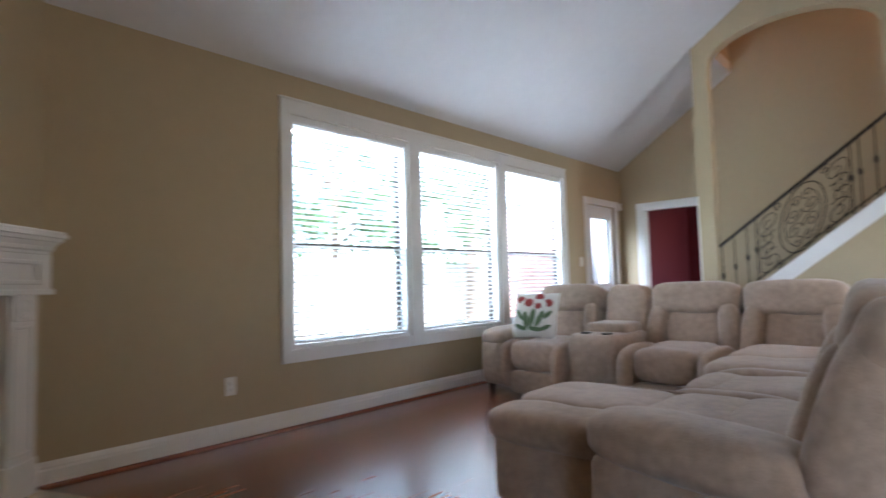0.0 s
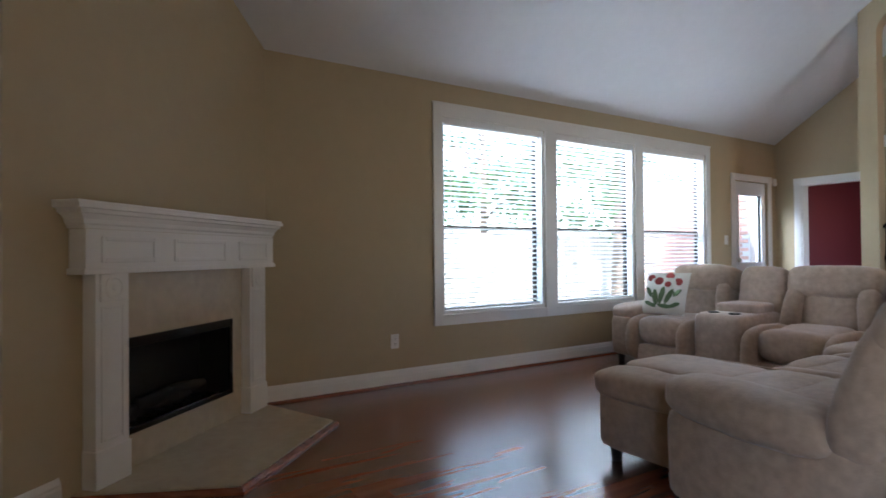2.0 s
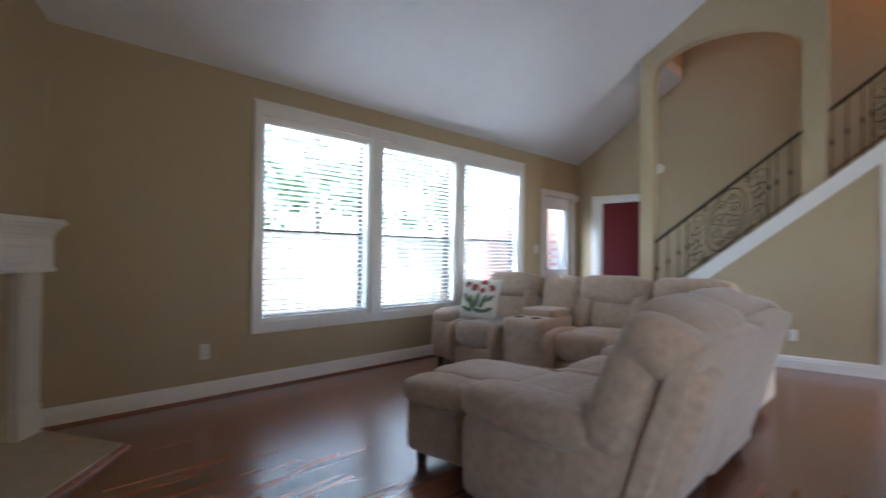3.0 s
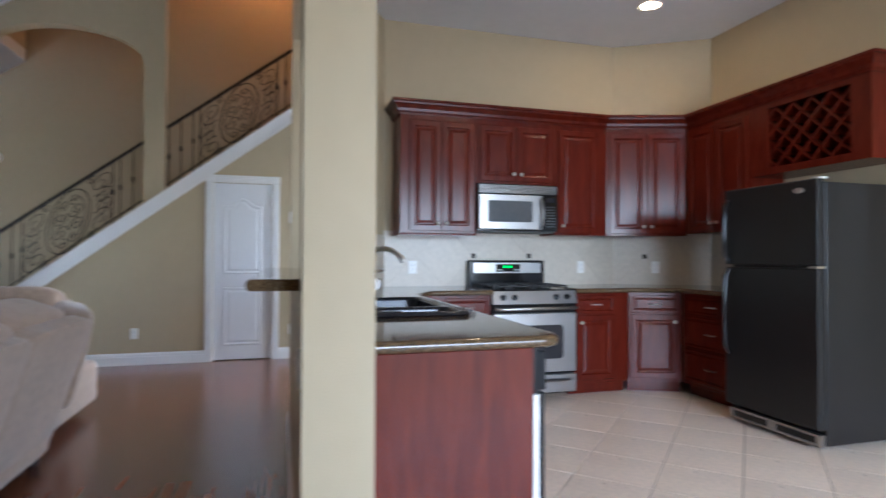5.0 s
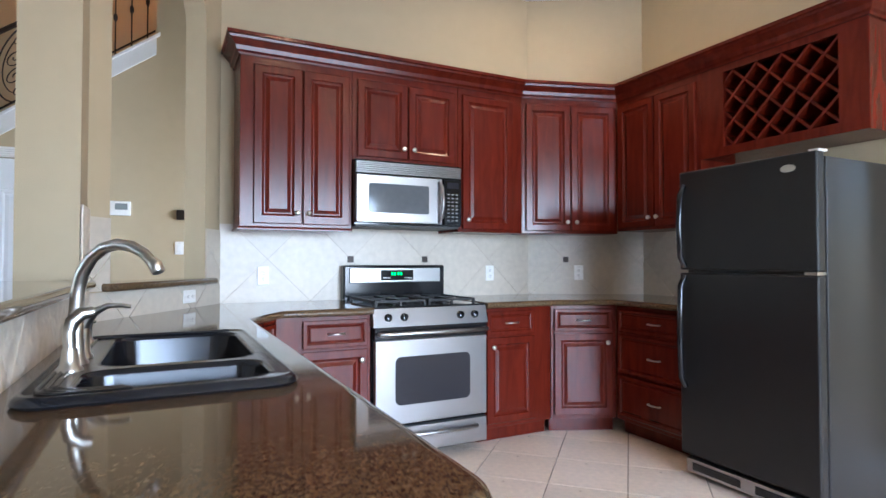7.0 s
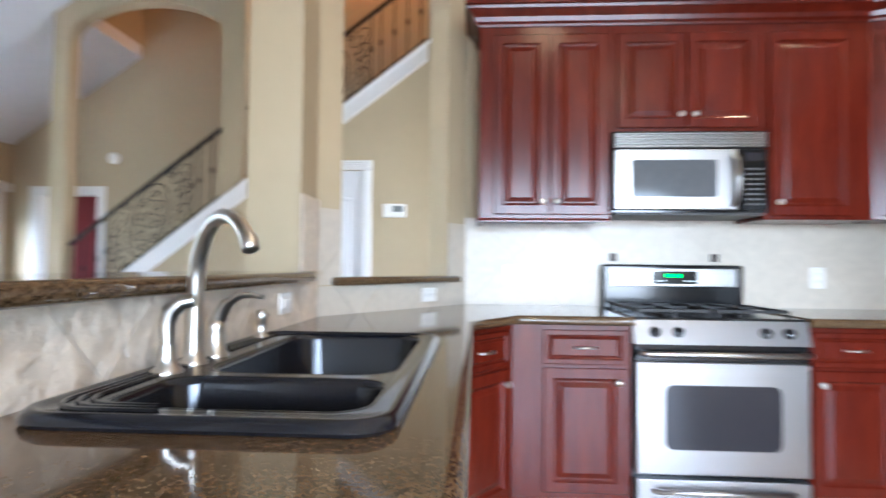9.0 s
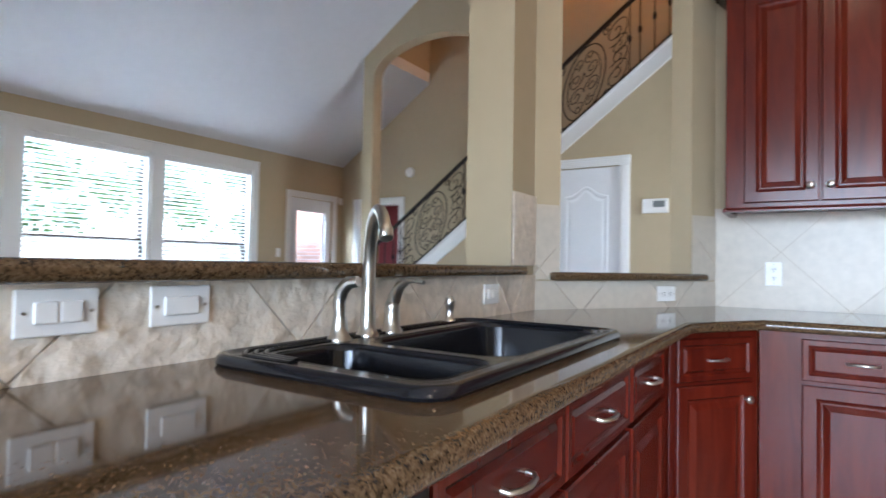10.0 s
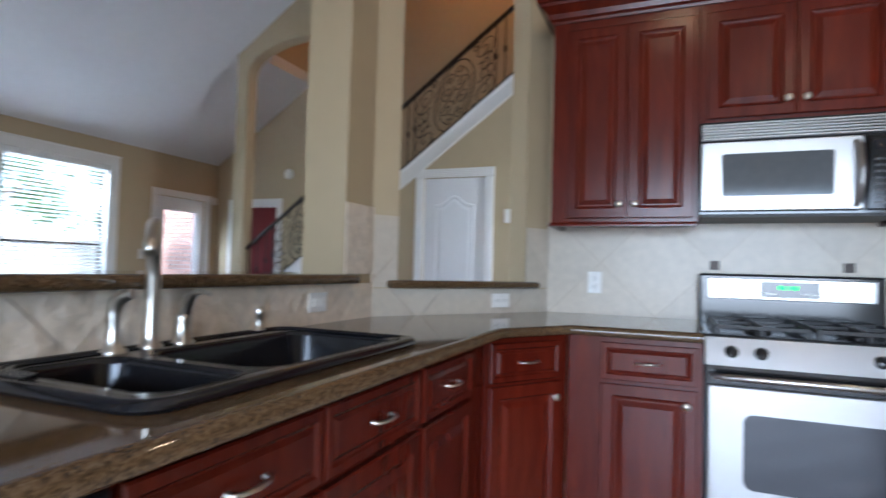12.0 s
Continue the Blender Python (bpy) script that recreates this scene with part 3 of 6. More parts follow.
def window(i, a, b):
    e = tagged(new("window_%d" % i), "white framed single-hung window with dark meeting rail", "", "", "structure")
    e.matrix_world = pose(XW, a, 0, 0, 0, 90)
    w = b - a
    bm = bmesh.new()
    for x0, x1, z0, z1 in ((0, 0.03, WZ0, WZ1), (w - 0.03, w, WZ0, WZ1), (0.03, w - 0.03, WZ1 - 0.03, WZ1), (0.03, w - 0.03, WZ0, WZ0 + 0.03)):
        box(bm, x0, x1, 0.005, 0.145, z0, z1)
    part("window_frame", bm, TRIM, e)
    zm = 1.30
    bm = bmesh.new()
    box(bm, 0.03, w - 0.03, 0.09, 0.125, zm - 0.02, zm + 0.02)
    for x0, x1 in ((0.03, 0.055), (w - 0.055, w - 0.03)):
        box(bm, x0, x1, 0.09, 0.125, WZ0 + 0.03, WZ1 - 0.03)
    box(bm, 0.055, w - 0.055, 0.09, 0.125, WZ0 + 0.03, WZ0 + 0.055)
    part("sash", bm, BRONZE, e, "dark bronze sash")
    for z0, z1 in ((WZ0 + 0.055, zm - 0.02), (zm + 0.02, WZ1 - 0.03)):
        p = part("pane", B(0.055, w - 0.055, 0.105, 0.109, z0, z1), PANE, e, "clear glass")
        p.visible_shadow = False
    return e


def blind(a, b):
    w = b - a - 0.08
    e = thing("window_blind", "white faux-wood blind with open slats inside the window", "blind", pose(XW - 0.012, a + 0.04, 0, 0, 0, 90), "window blinds")
    part("headrail", B(0, w, 0.0, 0.055, WZ1 - 0.066, WZ1 - 0.032, bev=0.004), BLIND, e)
    part("valance", B(-0.03, w + 0.03, -0.010, -0.001, WZ1 - 0.056, WZ1 - 0.004, bev=0.003), BLIND, e)
    part("bottom_rail", B(0.004, w - 0.004, 0.008, 0.048, WZ0 + 0.035, WZ0 + 0.055, bev=0.004), BLIND, e)
    slat = None
    n = 36
    for k in range(n):
        z = WZ0 + 0.085 + (WZ1 - 0.085 - WZ0 - 0.085) * k / (n - 1)
        if slat is None:
            bm = B(0.004, w - 0.004, -0.022, 0.022, -0.0013, 0.0013)
            slat = finish("slat", bm, BLIND)
        s = new("slat", slat)
        s.parent = e
        s.matrix_local = pose(0, 0.028, z, -17, 0, 0)
    for x in (0.12, w / 2, w - 0.12):
        part("ladder_cord", tube(bmesh.new(), [(x, 0.006, WZ0 + 0.05), (x, 0.006, WZ1 - 0.05)], 0.0012, 4), BLIND, e)
    part("tilt_wand", tube(bmesh.new(), [(0.06, -0.006, WZ1 - 0.08), (0.06, -0.008, WZ1 - 0.75)], 0.004, 6), BLIND, e)
    return e


for i, (a, b) in enumerate(WIN):
    window(i + 1, a, b)
    blind(a, b)

# back door, half glazed
e = tagged(new("door_back"), "white half-glazed back door, closed", "", "", "structure")
e.matrix_world = pose(XW, DY0, 0, 0, 0, 90)
w = DY1 - DY0
G0, G1, GZ0, GZ1 = 0.13, w - 0.13, 0.93, 1.82
bm = bmesh.new()
for x0, x1, z0, z1 in ((0.006, G0, 0.01, DZ - 0.006), (G1, w - 0.006, 0.01, DZ - 0.006), (G0, G1, 0.01, GZ0), (G0, G1, GZ1, DZ - 0.006)):
    box(bm, x0, x1, 0.03, 0.07, z0, z1)
panel(bm, G0, G1, 0.18, 0.80, 0.03, [(0, 0), (0.01, 0.006), (0.03, 0.0), (0.05, 0.006)])
part("leaf", bm, DOORW, e)
bm = bmesh.new()
for x0, x1, z0, z1 in ((G0 - 0.03, G0, GZ0 - 0.03, GZ1 + 0.03), (G1, G1 + 0.03, GZ0 - 0.03, GZ1 + 0.03), (G0, G1, GZ0 - 0.03, GZ0), (G0, G1, GZ1, GZ1 + 0.03)):
    box(bm, x0, x1, 0.018, 0.082, z0, z1, 0.004, 1)
part("glazing_frame", bm, DOORW, e)
p = part("pane", B(G0, G1, 0.048, 0.052, GZ0, GZ1), PANE, e)
p.visible_shadow = False
part("door_knob", lathe(bmesh.new(), [(0.03, 0), (0.03, 0.006), (0.012, 0.01), (0.012, 0.03), (0.028, 0.04), (0.03, 0.055), (0.018, 0.066)], 14, pose(0.065, 0.03, 0.96, 90, 0, 0)), NICKEL, e, smooth=True)

# closet door, two moulded panels with an arched top panel
e = tagged(new("door_closet"), "white moulded two-panel closet door, closed", "", "", "structure")
e.matrix_world = pose(CX0, YC, 0)
w = CX1 - CX0
bm = B(0.005, w - 0.005, 0.02, 0.055, 0.012, CZ - 0.005)
part("leaf", bm, DOORW, e)
bm = panel(bmesh.new(), 0.11, w - 0.11, 0.17, 0.83, 0.02, [(0, 0), (0.008, 0.007), (0.020, 0.007), (0.034, -0.002 + 0.004), (0.06, 0.008), (0.062, 0.008)])
part("lower_panel", bm, DOORW, e)
bm = bmesh.new()
hw = w / 2 - 0.11
def arched(ins):
    o = [(0.11 + ins, 0.98 + ins), (w - 0.11 - ins, 0.98 + ins)]
    for k in range(11):
        s = 1 - 2 * k / 10
        o.append((w / 2 + s * (hw - ins), 1.76 - ins + 0.09 * math.exp(-(s * 2.2) ** 2)))
    return o
rings = [[bm.verts.new((x, 0.02 - out, z)) for x, z in arched(ins)] for ins, out in ((0, 0.0), (0.008, 0.007), (0.02, 0.007), (0.034, 0.002), (0.06, 0.008))]
for a, b in zip(rings, rings[1:]):
    for k in range(len(a)):
        bm.faces.new((a[k], a[(k + 1) % len(a)], b[(k + 1) % len(a)], b[k]))
bm.faces.new(rings[-1])
bm.faces.new(rings[0][::-1])
part("upper_panel", bm, DOORW, e)
bm = lathe(bmesh.new(), [(0.028, 0), (0.028, 0.006), (0.011, 0.01), (0.011, 0.04)], 14, pose(w - 0.06, 0.02, 0.93, 90, 0, 0))
tube(bm, [(w - 0.06, -0.022, 0.93), (w - 0.10, -0.026, 0.93), (w - 0.17, -0.022, 0.925)], 0.008, 8)
part("door_lever", bm, NICKEL, e, smooth=True)

# ---- stairs ----
bm = bmesh.new()
extr(bm, [(P1b, YC - 0.02, rake(P1b) - 0.17), (OX, YC - 0.02, rake(OX) - 0.17), (OX, YC - 0.02, rake(OX)), (P1b, YC - 0.02, rake(P1b))], (0, T + 0.04, 0))
extr(bm, [(P1b, YC - 0.035, rake(P1b) - 0.02), (OX + 0.03, YC - 0.035, rake(OX) + 0.003), (OX + 0.03, YC - 0.035, rake(OX) + 0.028), (P1b, YC - 0.035, rake(P1b) + 0.005)], (0, T + 0.07, 0))
extr(bm, [(P1b, YC - 0.028, rake(P1b) - 0.175), (OX, YC - 0.028, rake(OX) - 0.175), (OX, YC - 0.028, rake(OX) - 0.145), (P1b, YC - 0.028, rake(P1b) - 0.145)], (0, 0.01, 0))
trim_stringer = solid("trim_stringer", bm, TRIM, "white raking stringer board under the railing")
stairs = tagged(new("stairs"), "wooden stair flight rising behind the wall", "", "", "structure")
run, rise = 0.245, 0.185
for k in range(15):
    x = P1b - 0.45 + run * k
    part("step", B(x, x + run + 0.02, YC + T + 0.03, YB, 0 if k < 2 else rise * (k - 1), rise * (k + 1)), WOODF, stairs)
part("landing", B(x + run + 0.03, 5.2, YC + T + 0.03, YB, rise * 15 - 0.2, rise * 15), WOODF, stairs)


def spiral(cx, cz, r, turns, a0, way=1, n=22):
    return [(cx + r * (1 - 0.86 * k / n) * math.cos(a0 + way * turns * 2 * math.pi * k / n), cz + r * (1 - 0.86 * k / n) * math.sin(a0 + way * turns * 2 * math.pi * k / n)) for k in range(n + 1)]


def railing(x0, x1, medallions, label):
    """Wrought-iron railing on the stringer: raking handrail, twisted balusters, scroll panels."""
    e = thing("stair_railing", label, "railing", pose(0, 0, 0), "stair railings")
    y, H = YC + 0.075, 0.67
    zz = lambda x: rake(x) + 0.03
    part("handrail", extr(bmesh.new(), [(x0, y - 0.02, zz(x0) + H), (x1, y - 0.02, zz(x1) + H), (x1, y - 0.02, zz(x1) + H + 0.032), (x0, y - 0.02, zz(x0) + H + 0.032)], (0, 0.04, 0)), IRON, e)
    part("bottom_bar", extr(bmesh.new(), [(x0, y - 0.008, zz(x0) + 0.04), (x1, y - 0.008, zz(x1) + 0.04), (x1, y - 0.008, zz(x1) + 0.055), (x0, y - 0.008, zz(x0) + 0.055)], (0, 0.016, 0)), IRON, e)
    mw = 0.84
    taken = [(m - mw / 2, m + mw / 2) for m in medallions]
    xs = []
    x = x0 + 0.02
    while x < x1 - 0.01:
        if not any(a + 0.02 < x < b - 0.02 for a, b in taken):
            xs.append(x)
        x += 0.125
    for a, b in taken:
        xs += [v for v in (a, b) if x0 - 0.01 < v < x1 + 0.01]
    for x in sorted(set(xs)):
        bm = tube(bmesh.new(), [(x, y, zz(x)), (x, y, zz(x) + H)], 0.0062, 6)
        lathe(bm, [(0.007, -0.035), (0.015, -0.02), (0.017, 0), (0.015, 0.02), (0.007, 0.035)], 8, pose(x, y, zz(x) + H * 0.52))
        part("baluster", bm, IRON, e)
    for c in medallions:
        a, b = c - mw / 2, c + mw / 2
        def put(pts, r=0.005):
            pts = [(u, v) for u, v in pts]
            return part("scroll", tube(bmesh.new(), [(min(max(c + u, x0), x1), y, zz(c + u) + H * 0.5 + v) for u, v in pts], r, 5), IRON, e)
        ov = [(0.205 * math.cos(t), 0.315 * math.sin(t)) for t in [2 * math.pi * k / 36 for k in range(37)]]
        put(ov, 0.0065)
        for sx in (1, -1):
            put([(sx * 0.16 * math.cos(q), 0.25 * math.sin(q)) for q in [radians(-58 + 116 * k / 14) for k in range(15)]], 0.005)
            for sz in (1, -1):
                put([(sx * u, sz * v) for u, v in spiral(0.076, 0.078, 0.074, 1.6, math.pi * 0.95, 1)])
                put([(sx * u, sz * v) for u, v in spiral(0.055, 0.205, 0.052, 1.4, math.pi * 1.5, -1)])
                put([(sx * u, sz * v) for u, v in spiral(0.300, 0.200, 0.122, 1.7, math.pi * 1.35, 1)])
                put([(sx * u, sz * v) for u, v in spiral(0.325, 0.050, 0.090, 1.5, math.pi * 0.6, -1)])
                put([(sx * u, sz * v) for u, v in spiral(0.215, 0.285, 0.042, 1.3, math.pi * 0.2, 1)])
    return e


railing(P1b + 0.01, P2a - 0.01, [0.55], "black wrought-iron stair railing with scrolls in the arch")
railing(P2b + 0.01, OX - 0.01, [2.26], "black wrought-iron stair railing with scrolls above the closet")

# ---- fireplace ----
def fireplace():
    """Local x runs along the wall from its far corner, -y faces the room."""
    m = pose(FX + 1.66 * 0.7071, FY - 1.66 * 0.7071, 0, 0, 0, 135) @ Matrix.Diagonal((1, 0.62, 1, 1))
    FB0, FB1 = 0.32, 1.24
    e = thing("fireplace", "white wooden mantel fireplace with cream marble surround, unlit", "fireplace", m)
    c = (FB0 + FB1) / 2
    # marble face
    a, b = 0.20, 1.56
    for x0, x1, z0, z1 in ((a, FB0, 0.03, 1.0), (FB1, b, 0.03, 1.0), (FB0, FB1, FBZ1, 1.0), (FB0, FB1, 0.03, FBZ0)):
        part("surround_slab", B(x0, x1, -0.012, 0, z0, z1), MARBLE, e, "cream marble surround")
    # firebox lining and doors
    part("firebox_back", B(FB0, FB1, 0.38, 0.40, FBZ0, FBZ1), FIREBLACK, e, "soot-black firebox")
    for x0 in (FB0 - 0.02, FB1):
        part("firebox_side", B(x0, x0 + 0.02, 0, 0.40, FBZ0, FBZ1), FIREBLACK, e)
    part("firebox_floor", B(FB0, FB1, 0, 0.40, FBZ0 - 0.02, FBZ0), FIREBLACK, e)
    part("firebox_roof", B(FB0, FB1, 0, 0.40, FBZ1, FBZ1 + 0.02), FIREBLACK, e)
    bm = bmesh.new()
    for x0, x1, z0, z1 in ((FB0, FB0 + 0.035, FBZ0, FBZ1), (FB1 - 0.035, FB1, FBZ0, FBZ1), (FB0, FB1, FBZ1 - 0.05, FBZ1), (FB0, FB1, FBZ0, FBZ0 + 0.03)):
        box(bm, x0, x1, -0.02, 0.01, z0, z1, 0.003, 1)
    part("firebox_frame", bm, BLACKG, e, "black metal firebox frame")
    # logs take the lining's black: the dimness behind a glass front, as colour
    for k, dx in enumerate((-0.2, -0.08, 0.05, 0.17)):
        m2 = pose(c + dx, 0.2, FBZ0 + 0.06 + 0.03 * (k % 2), 0, 90, 25 - 17 * k)
        part("gas_log", lathe(bmesh.new(), [(0.025, -0.16), (0.04, -0.15), (0.045, 0), (0.038, 0.14), (0.02, 0.16)], 10, m2), FIREBLACK, e, "ceramic log darkened as if behind dim glass", True)
    bm = bmesh.new()
    for k in range(9):
        box(bm, c - 0.3 + 0.07 * k, c - 0.288 + 0.07 * k, 0.08, 0.32, FBZ0 + 0.02, FBZ0 + 0.035)
    part("grate", bm, FIREBLACK, e)
    # columns
    for x0 in (0.12, 1.345):
        x1 = x0 + 0.19
        bm = bmesh.new()
        box(bm, x0, x1, -0.11, 0, 0.03, 0.995)
        box(bm, x0 - 0.008, x1 + 0.008, -0.125, 0, 0.03, 0.20, 0.004, 1)
        col = part("column", bm, TRIM, e)
        for u in (x0 + 0.035, x1 - 0.035):
            part("bead", B(u - 0.008, u + 0.008, -0.120, -0.109, 0.23, 0.84, bev=0.005), TRIM, col)
        for z in (0.238, 0.832):
            part("bead", B(x0 + 0.044, x1 - 0.044, -0.120, -0.109, z - 0.008, z + 0.008, bev=0.005), TRIM, col)
        bm = box(bmesh.new(), x0 + 0.02, x1 - 0.02, -0.128, -0.10, 0.86, 0.985, 0.004, 1)
        lathe(bm, [(0.055, 0), (0.055, 0.006), (0.043, 0.010), (0.037, 0.004), (0.018, 0.004), (0.010, 0.010)], 16, pose((x0 + x1) / 2, -0.127, 0.922, 90, 0, 0))
        part("rosette", bm, TRIM, e)
    # frieze with three raised frames
    bm = B(0.05, 1.61, -0.14, 0, 0.995, 1.185)
    box(bm, 0.035, 1.625, -0.155, 0, 0.985, 1.012, 0.005, 2)
    part("frieze", bm, TRIM, e)
    for x0, x1 in ((0.13, 0.47), (0.60, 1.06), (1.19, 1.53)):
        bm = bmesh.new()
        for a0, a1, z0, z1 in ((x0, x0 + 0.022, 1.035, 1.155), (x1 - 0.022, x1, 1.035, 1.155), (x0 + 0.022, x1 - 0.022, 1.035, 1.057), (x0 + 0.022, x1 - 0.022, 1.133, 1.155)):
            box(bm, a0, a1, -0.152, -0.139, z0, z1, 0.004, 1)
        part("panel_moulding", bm, TRIM, e)
    prof = [(0, 0), (0.012, 0), (0.014, 0.014), (0.024, 0.022), (0.028, 0.04), (0.048, 0.062), (0.060, 0.066), (0.064, 0.082), (0.082, 0.086), (0.082, 0.104), (0, 0.104)]
    bm = sweep(bmesh.new(), [(0.05, 0), (0.05, -0.14), (1.58, -0.14), (1.58, 0)], [(o, u) for o, u in prof], 1.186)
    box(bm, -0.035, 1.645, -0.222, 0, 1.288, 1.304, 0.004, 1)
    part("mantel_shelf", bm, TRIM, e, "white moulded mantel shelf")
    return e


fireplace()
m = pose(FX + 1.66 * 0.7071, FY - 1.66 * 0.7071, 0, 0, 0, 135)
e = tagged(new("hearth"), "cream marble hearth slab with dark wood edging", "", "", "structure")
e.matrix_world = m
HT = [(0.06, 0), (0.30, -0.665), (1.31, -0.665), (1.60, 0)]
part("slab", flat(bmesh.new(), HT, 0, 0.03), MARBLE, e)
part("edging", sweep(bmesh.new(), HT, [(0, 0), (0.03, 0), (0.03, 0.012), (0.012, 0.022), (0, 0.024)]), WOODF, e, "dark wood edging")

# ---- kitchen cabinets ----
def knob(parent, x, y, z):
    part("knob", lathe(bmesh.new(), [(0.006, 0), (0.006, 0.012), (0.014, 0.018), (0.016, 0.025), (0.010, 0.031)], 12, pose(x, y, z, 90, 0, 0)), NICKEL, parent, "satin nickel knob", True)


def pull(parent, x, y, z):
    pts = [(x - 0.045, y, z), (x - 0.045, y - 0.014, z - 0.001), (x - 0.03, y - 0.024, z), (x, y - 0.028, z), (x + 0.03, y - 0.024, z), (x + 0.045, y - 0.014, z - 0.001), (x + 0.045, y, z)]
    part("pull", tube(bmesh.new(), pts, [0.006, 0.005, 0.0045, 0.0055, 0.0045, 0.005, 0.006], 8), NICKEL, parent, "satin nickel bar pull", True)


def cabinet(label, m, w, d, z0, z1, fronts, name="base_cabinet", toe=0.0, group="", open_front=None, sink=False):
    """A cabinet box whose front faces -y from x=0; fronts: (kind, x0, x1, z0, z1, hardware x or None)."""
    e = thing(name, label, "cabinet", m, group)
    if open_front:
        a, b, c, f = open_front
        part("side_panel", B(0, a, 0, d, z0, z1), CHERRY, e)
        part("side_panel", B(b, w, 0, d, z0, z1), CHERRY, e)
        part("bottom_panel", B(a, b, 0, d, z0, c), CHERRY, e)
        part("top_panel", B(a, b, 0, d, f, z1), CHERRY, e)
        part("back_panel", B(a, b, d - 0.02, d, c, f), CHERRY, e)
    elif sink:
        part("body", B(0, w, 0, d, z0 + toe, 0.66), CHERRY, e)
        part("face_frame", B(0, w, 0, 0.018, 0.66, z1), CHERRY, e)
        part("side_panel", B(0, 0.018, 0.018, d, 0.66, z1), CHERRY, e)
        part("side_panel", B(w - 0.012, w, 0.018, d, 0.66, z1), CHERRY, e)
    else:
        part("body", B(0, w, 0, d, z0 + toe, z1, bev=0.002, seg=1), CHERRY, e)
    if toe:
        part("toe_kick", B(0, w, 0.07, d, z0, z0 + toe), CHERRY, e)
    for kind, x0, x1, a, b, hx in fronts:
        bm = panel(bmesh.new(), x0, x1, a, b, -0.001, DRAWER if kind == "drawer" else RAISED)
        f = part(kind, bm, CHERRY, e)
        if kind == "drawer":
            pull(f, (x0 + x1) / 2 if hx is None else hx, -0.02, (a + b) / 2)
        elif hx is not None:
            knob(f, hx, -0.02, b - 0.06 if z0 < 0.5 else a + 0.065)
    return e


UZ0, UZ1, UY = 1.385, 2.40, 5.12
def doors2(w, a, b):
    return [("door", 0.03, w / 2 - 0.004, a, b, w / 2 - 0.035), ("door", w / 2 + 0.004, w - 0.03, a, b, w / 2 + 0.035)]


G = "cherry upper cabinets"
ud = YS - UY - 0.004
cabinet("tall cherry upper cabinet with two raised-panel doors", pose(3.69, UY, 0), 0.67, ud, UZ0, UZ1, [("door", 0.075, 0.355, UZ0 + 0.02, UZ1 - 0.06, 0.325), ("door", 0.363, 0.65, UZ0 + 0.02, UZ1 - 0.06, 0.395)], "wall_cabinet", group=G)
cabinet("short cherry cabinet above the microwave with two doors", pose(4.362, UY, 0), 0.756, ud, 1.83, UZ1, doors2(0.756, 1.85, UZ1 - 0.06), "wall_cabinet", group=G)
cabinet("cherry upper cabinet with one raised-panel door", pose(5.12, UY, 0), 0.53, ud, UZ0, UZ1, [("door", 0.03, 0.44, UZ0 + 0.02, UZ1 - 0.06, 0.065)], "wall_cabinet", group=G)
ca, cb = (5.65, UY), (6.37, 4.90)
ang = math.degrees(math.atan2(cb[1] - ca[1], cb[0] - ca[0]))
cw = math.dist(ca, cb)
cabinet("cherry corner upper cabinet with two doors", pose(ca[0], ca[1], 0, 0, 0, ang), cw, 0.28, UZ0 + 0.002, UZ1 - 0.001, doors2(cw, UZ0 + 0.02, UZ1 - 0.06), "wall_cabinet", group=G)
cabinet("cherry upper cabinet beside the wine rack, two doors", pose(6.37, 4.90, 0, 0, 0, -90), 0.74, XR - 6.37 - 0.004, UZ0 + 0.02, UZ1, doors2(0.74, UZ0 + 0.04, UZ1 - 0.06), "wall_cabinet", group=G)
# wine rack cabinet with crossed lattice
W0, W1, WA, WB = 0.16, 0.815, 1.885, 2.345
e = cabinet("cherry cabinet with crossed-lattice wine rack above the fridge", pose(6.37, 4.158, 0, 0, 0, -90), 0.955, XR - 6.37 - 0.004, 1.83, UZ1 - 0.002, [], "wall_cabinet", group=G, open_front=(W0, W1, WA, WB))
# extra sheet before the cherry back, coloured as the rack's inner shade
part("shade_back", B(W0, W1, 0.28, 0.30, WA, WB), CHERRY_SHADE, e)
def lattice(sgn):
    h = WB - WA
    for k in range(-5, 8):
        x0 = W0 + 0.05 + k * 0.15
        pts = []
        for t in (0.0, h):
            pts.append((x0 + t if sgn > 0 else x0 + h - t, WA + t))
        (xa, za), (xb_, zb) = pts
        def cut(xc):
            return za + (zb - za) * (xc - xa) / (xb_ - xa)
        seg = sorted([(xa, za), (xb_, zb)])
        (x1, z1), (x2, z2) = seg
        if x2 <= W0 or x1 >= W1:
            continue
        if x1 < W0:
            x1, z1 = W0, cut(W0)
        if x2 > W1:
            x2, z2 = W1, cut(W1)
        if abs(x2 - x1) < 0.02:
            continue
        t = 0.010
        y = 0.012 if sgn > 0 else 0.020
        part("lattice_slat", extr(bmesh.new(), [(x1, y, z1 - t), (x2, y, z2 - t), (x2, y, z2 + t), (x1, y, z1 + t)], (0, 0.24 if sgn > 0 else 0.23, 0)), CHERRY, e)
lattice(1)
lattice(-1)

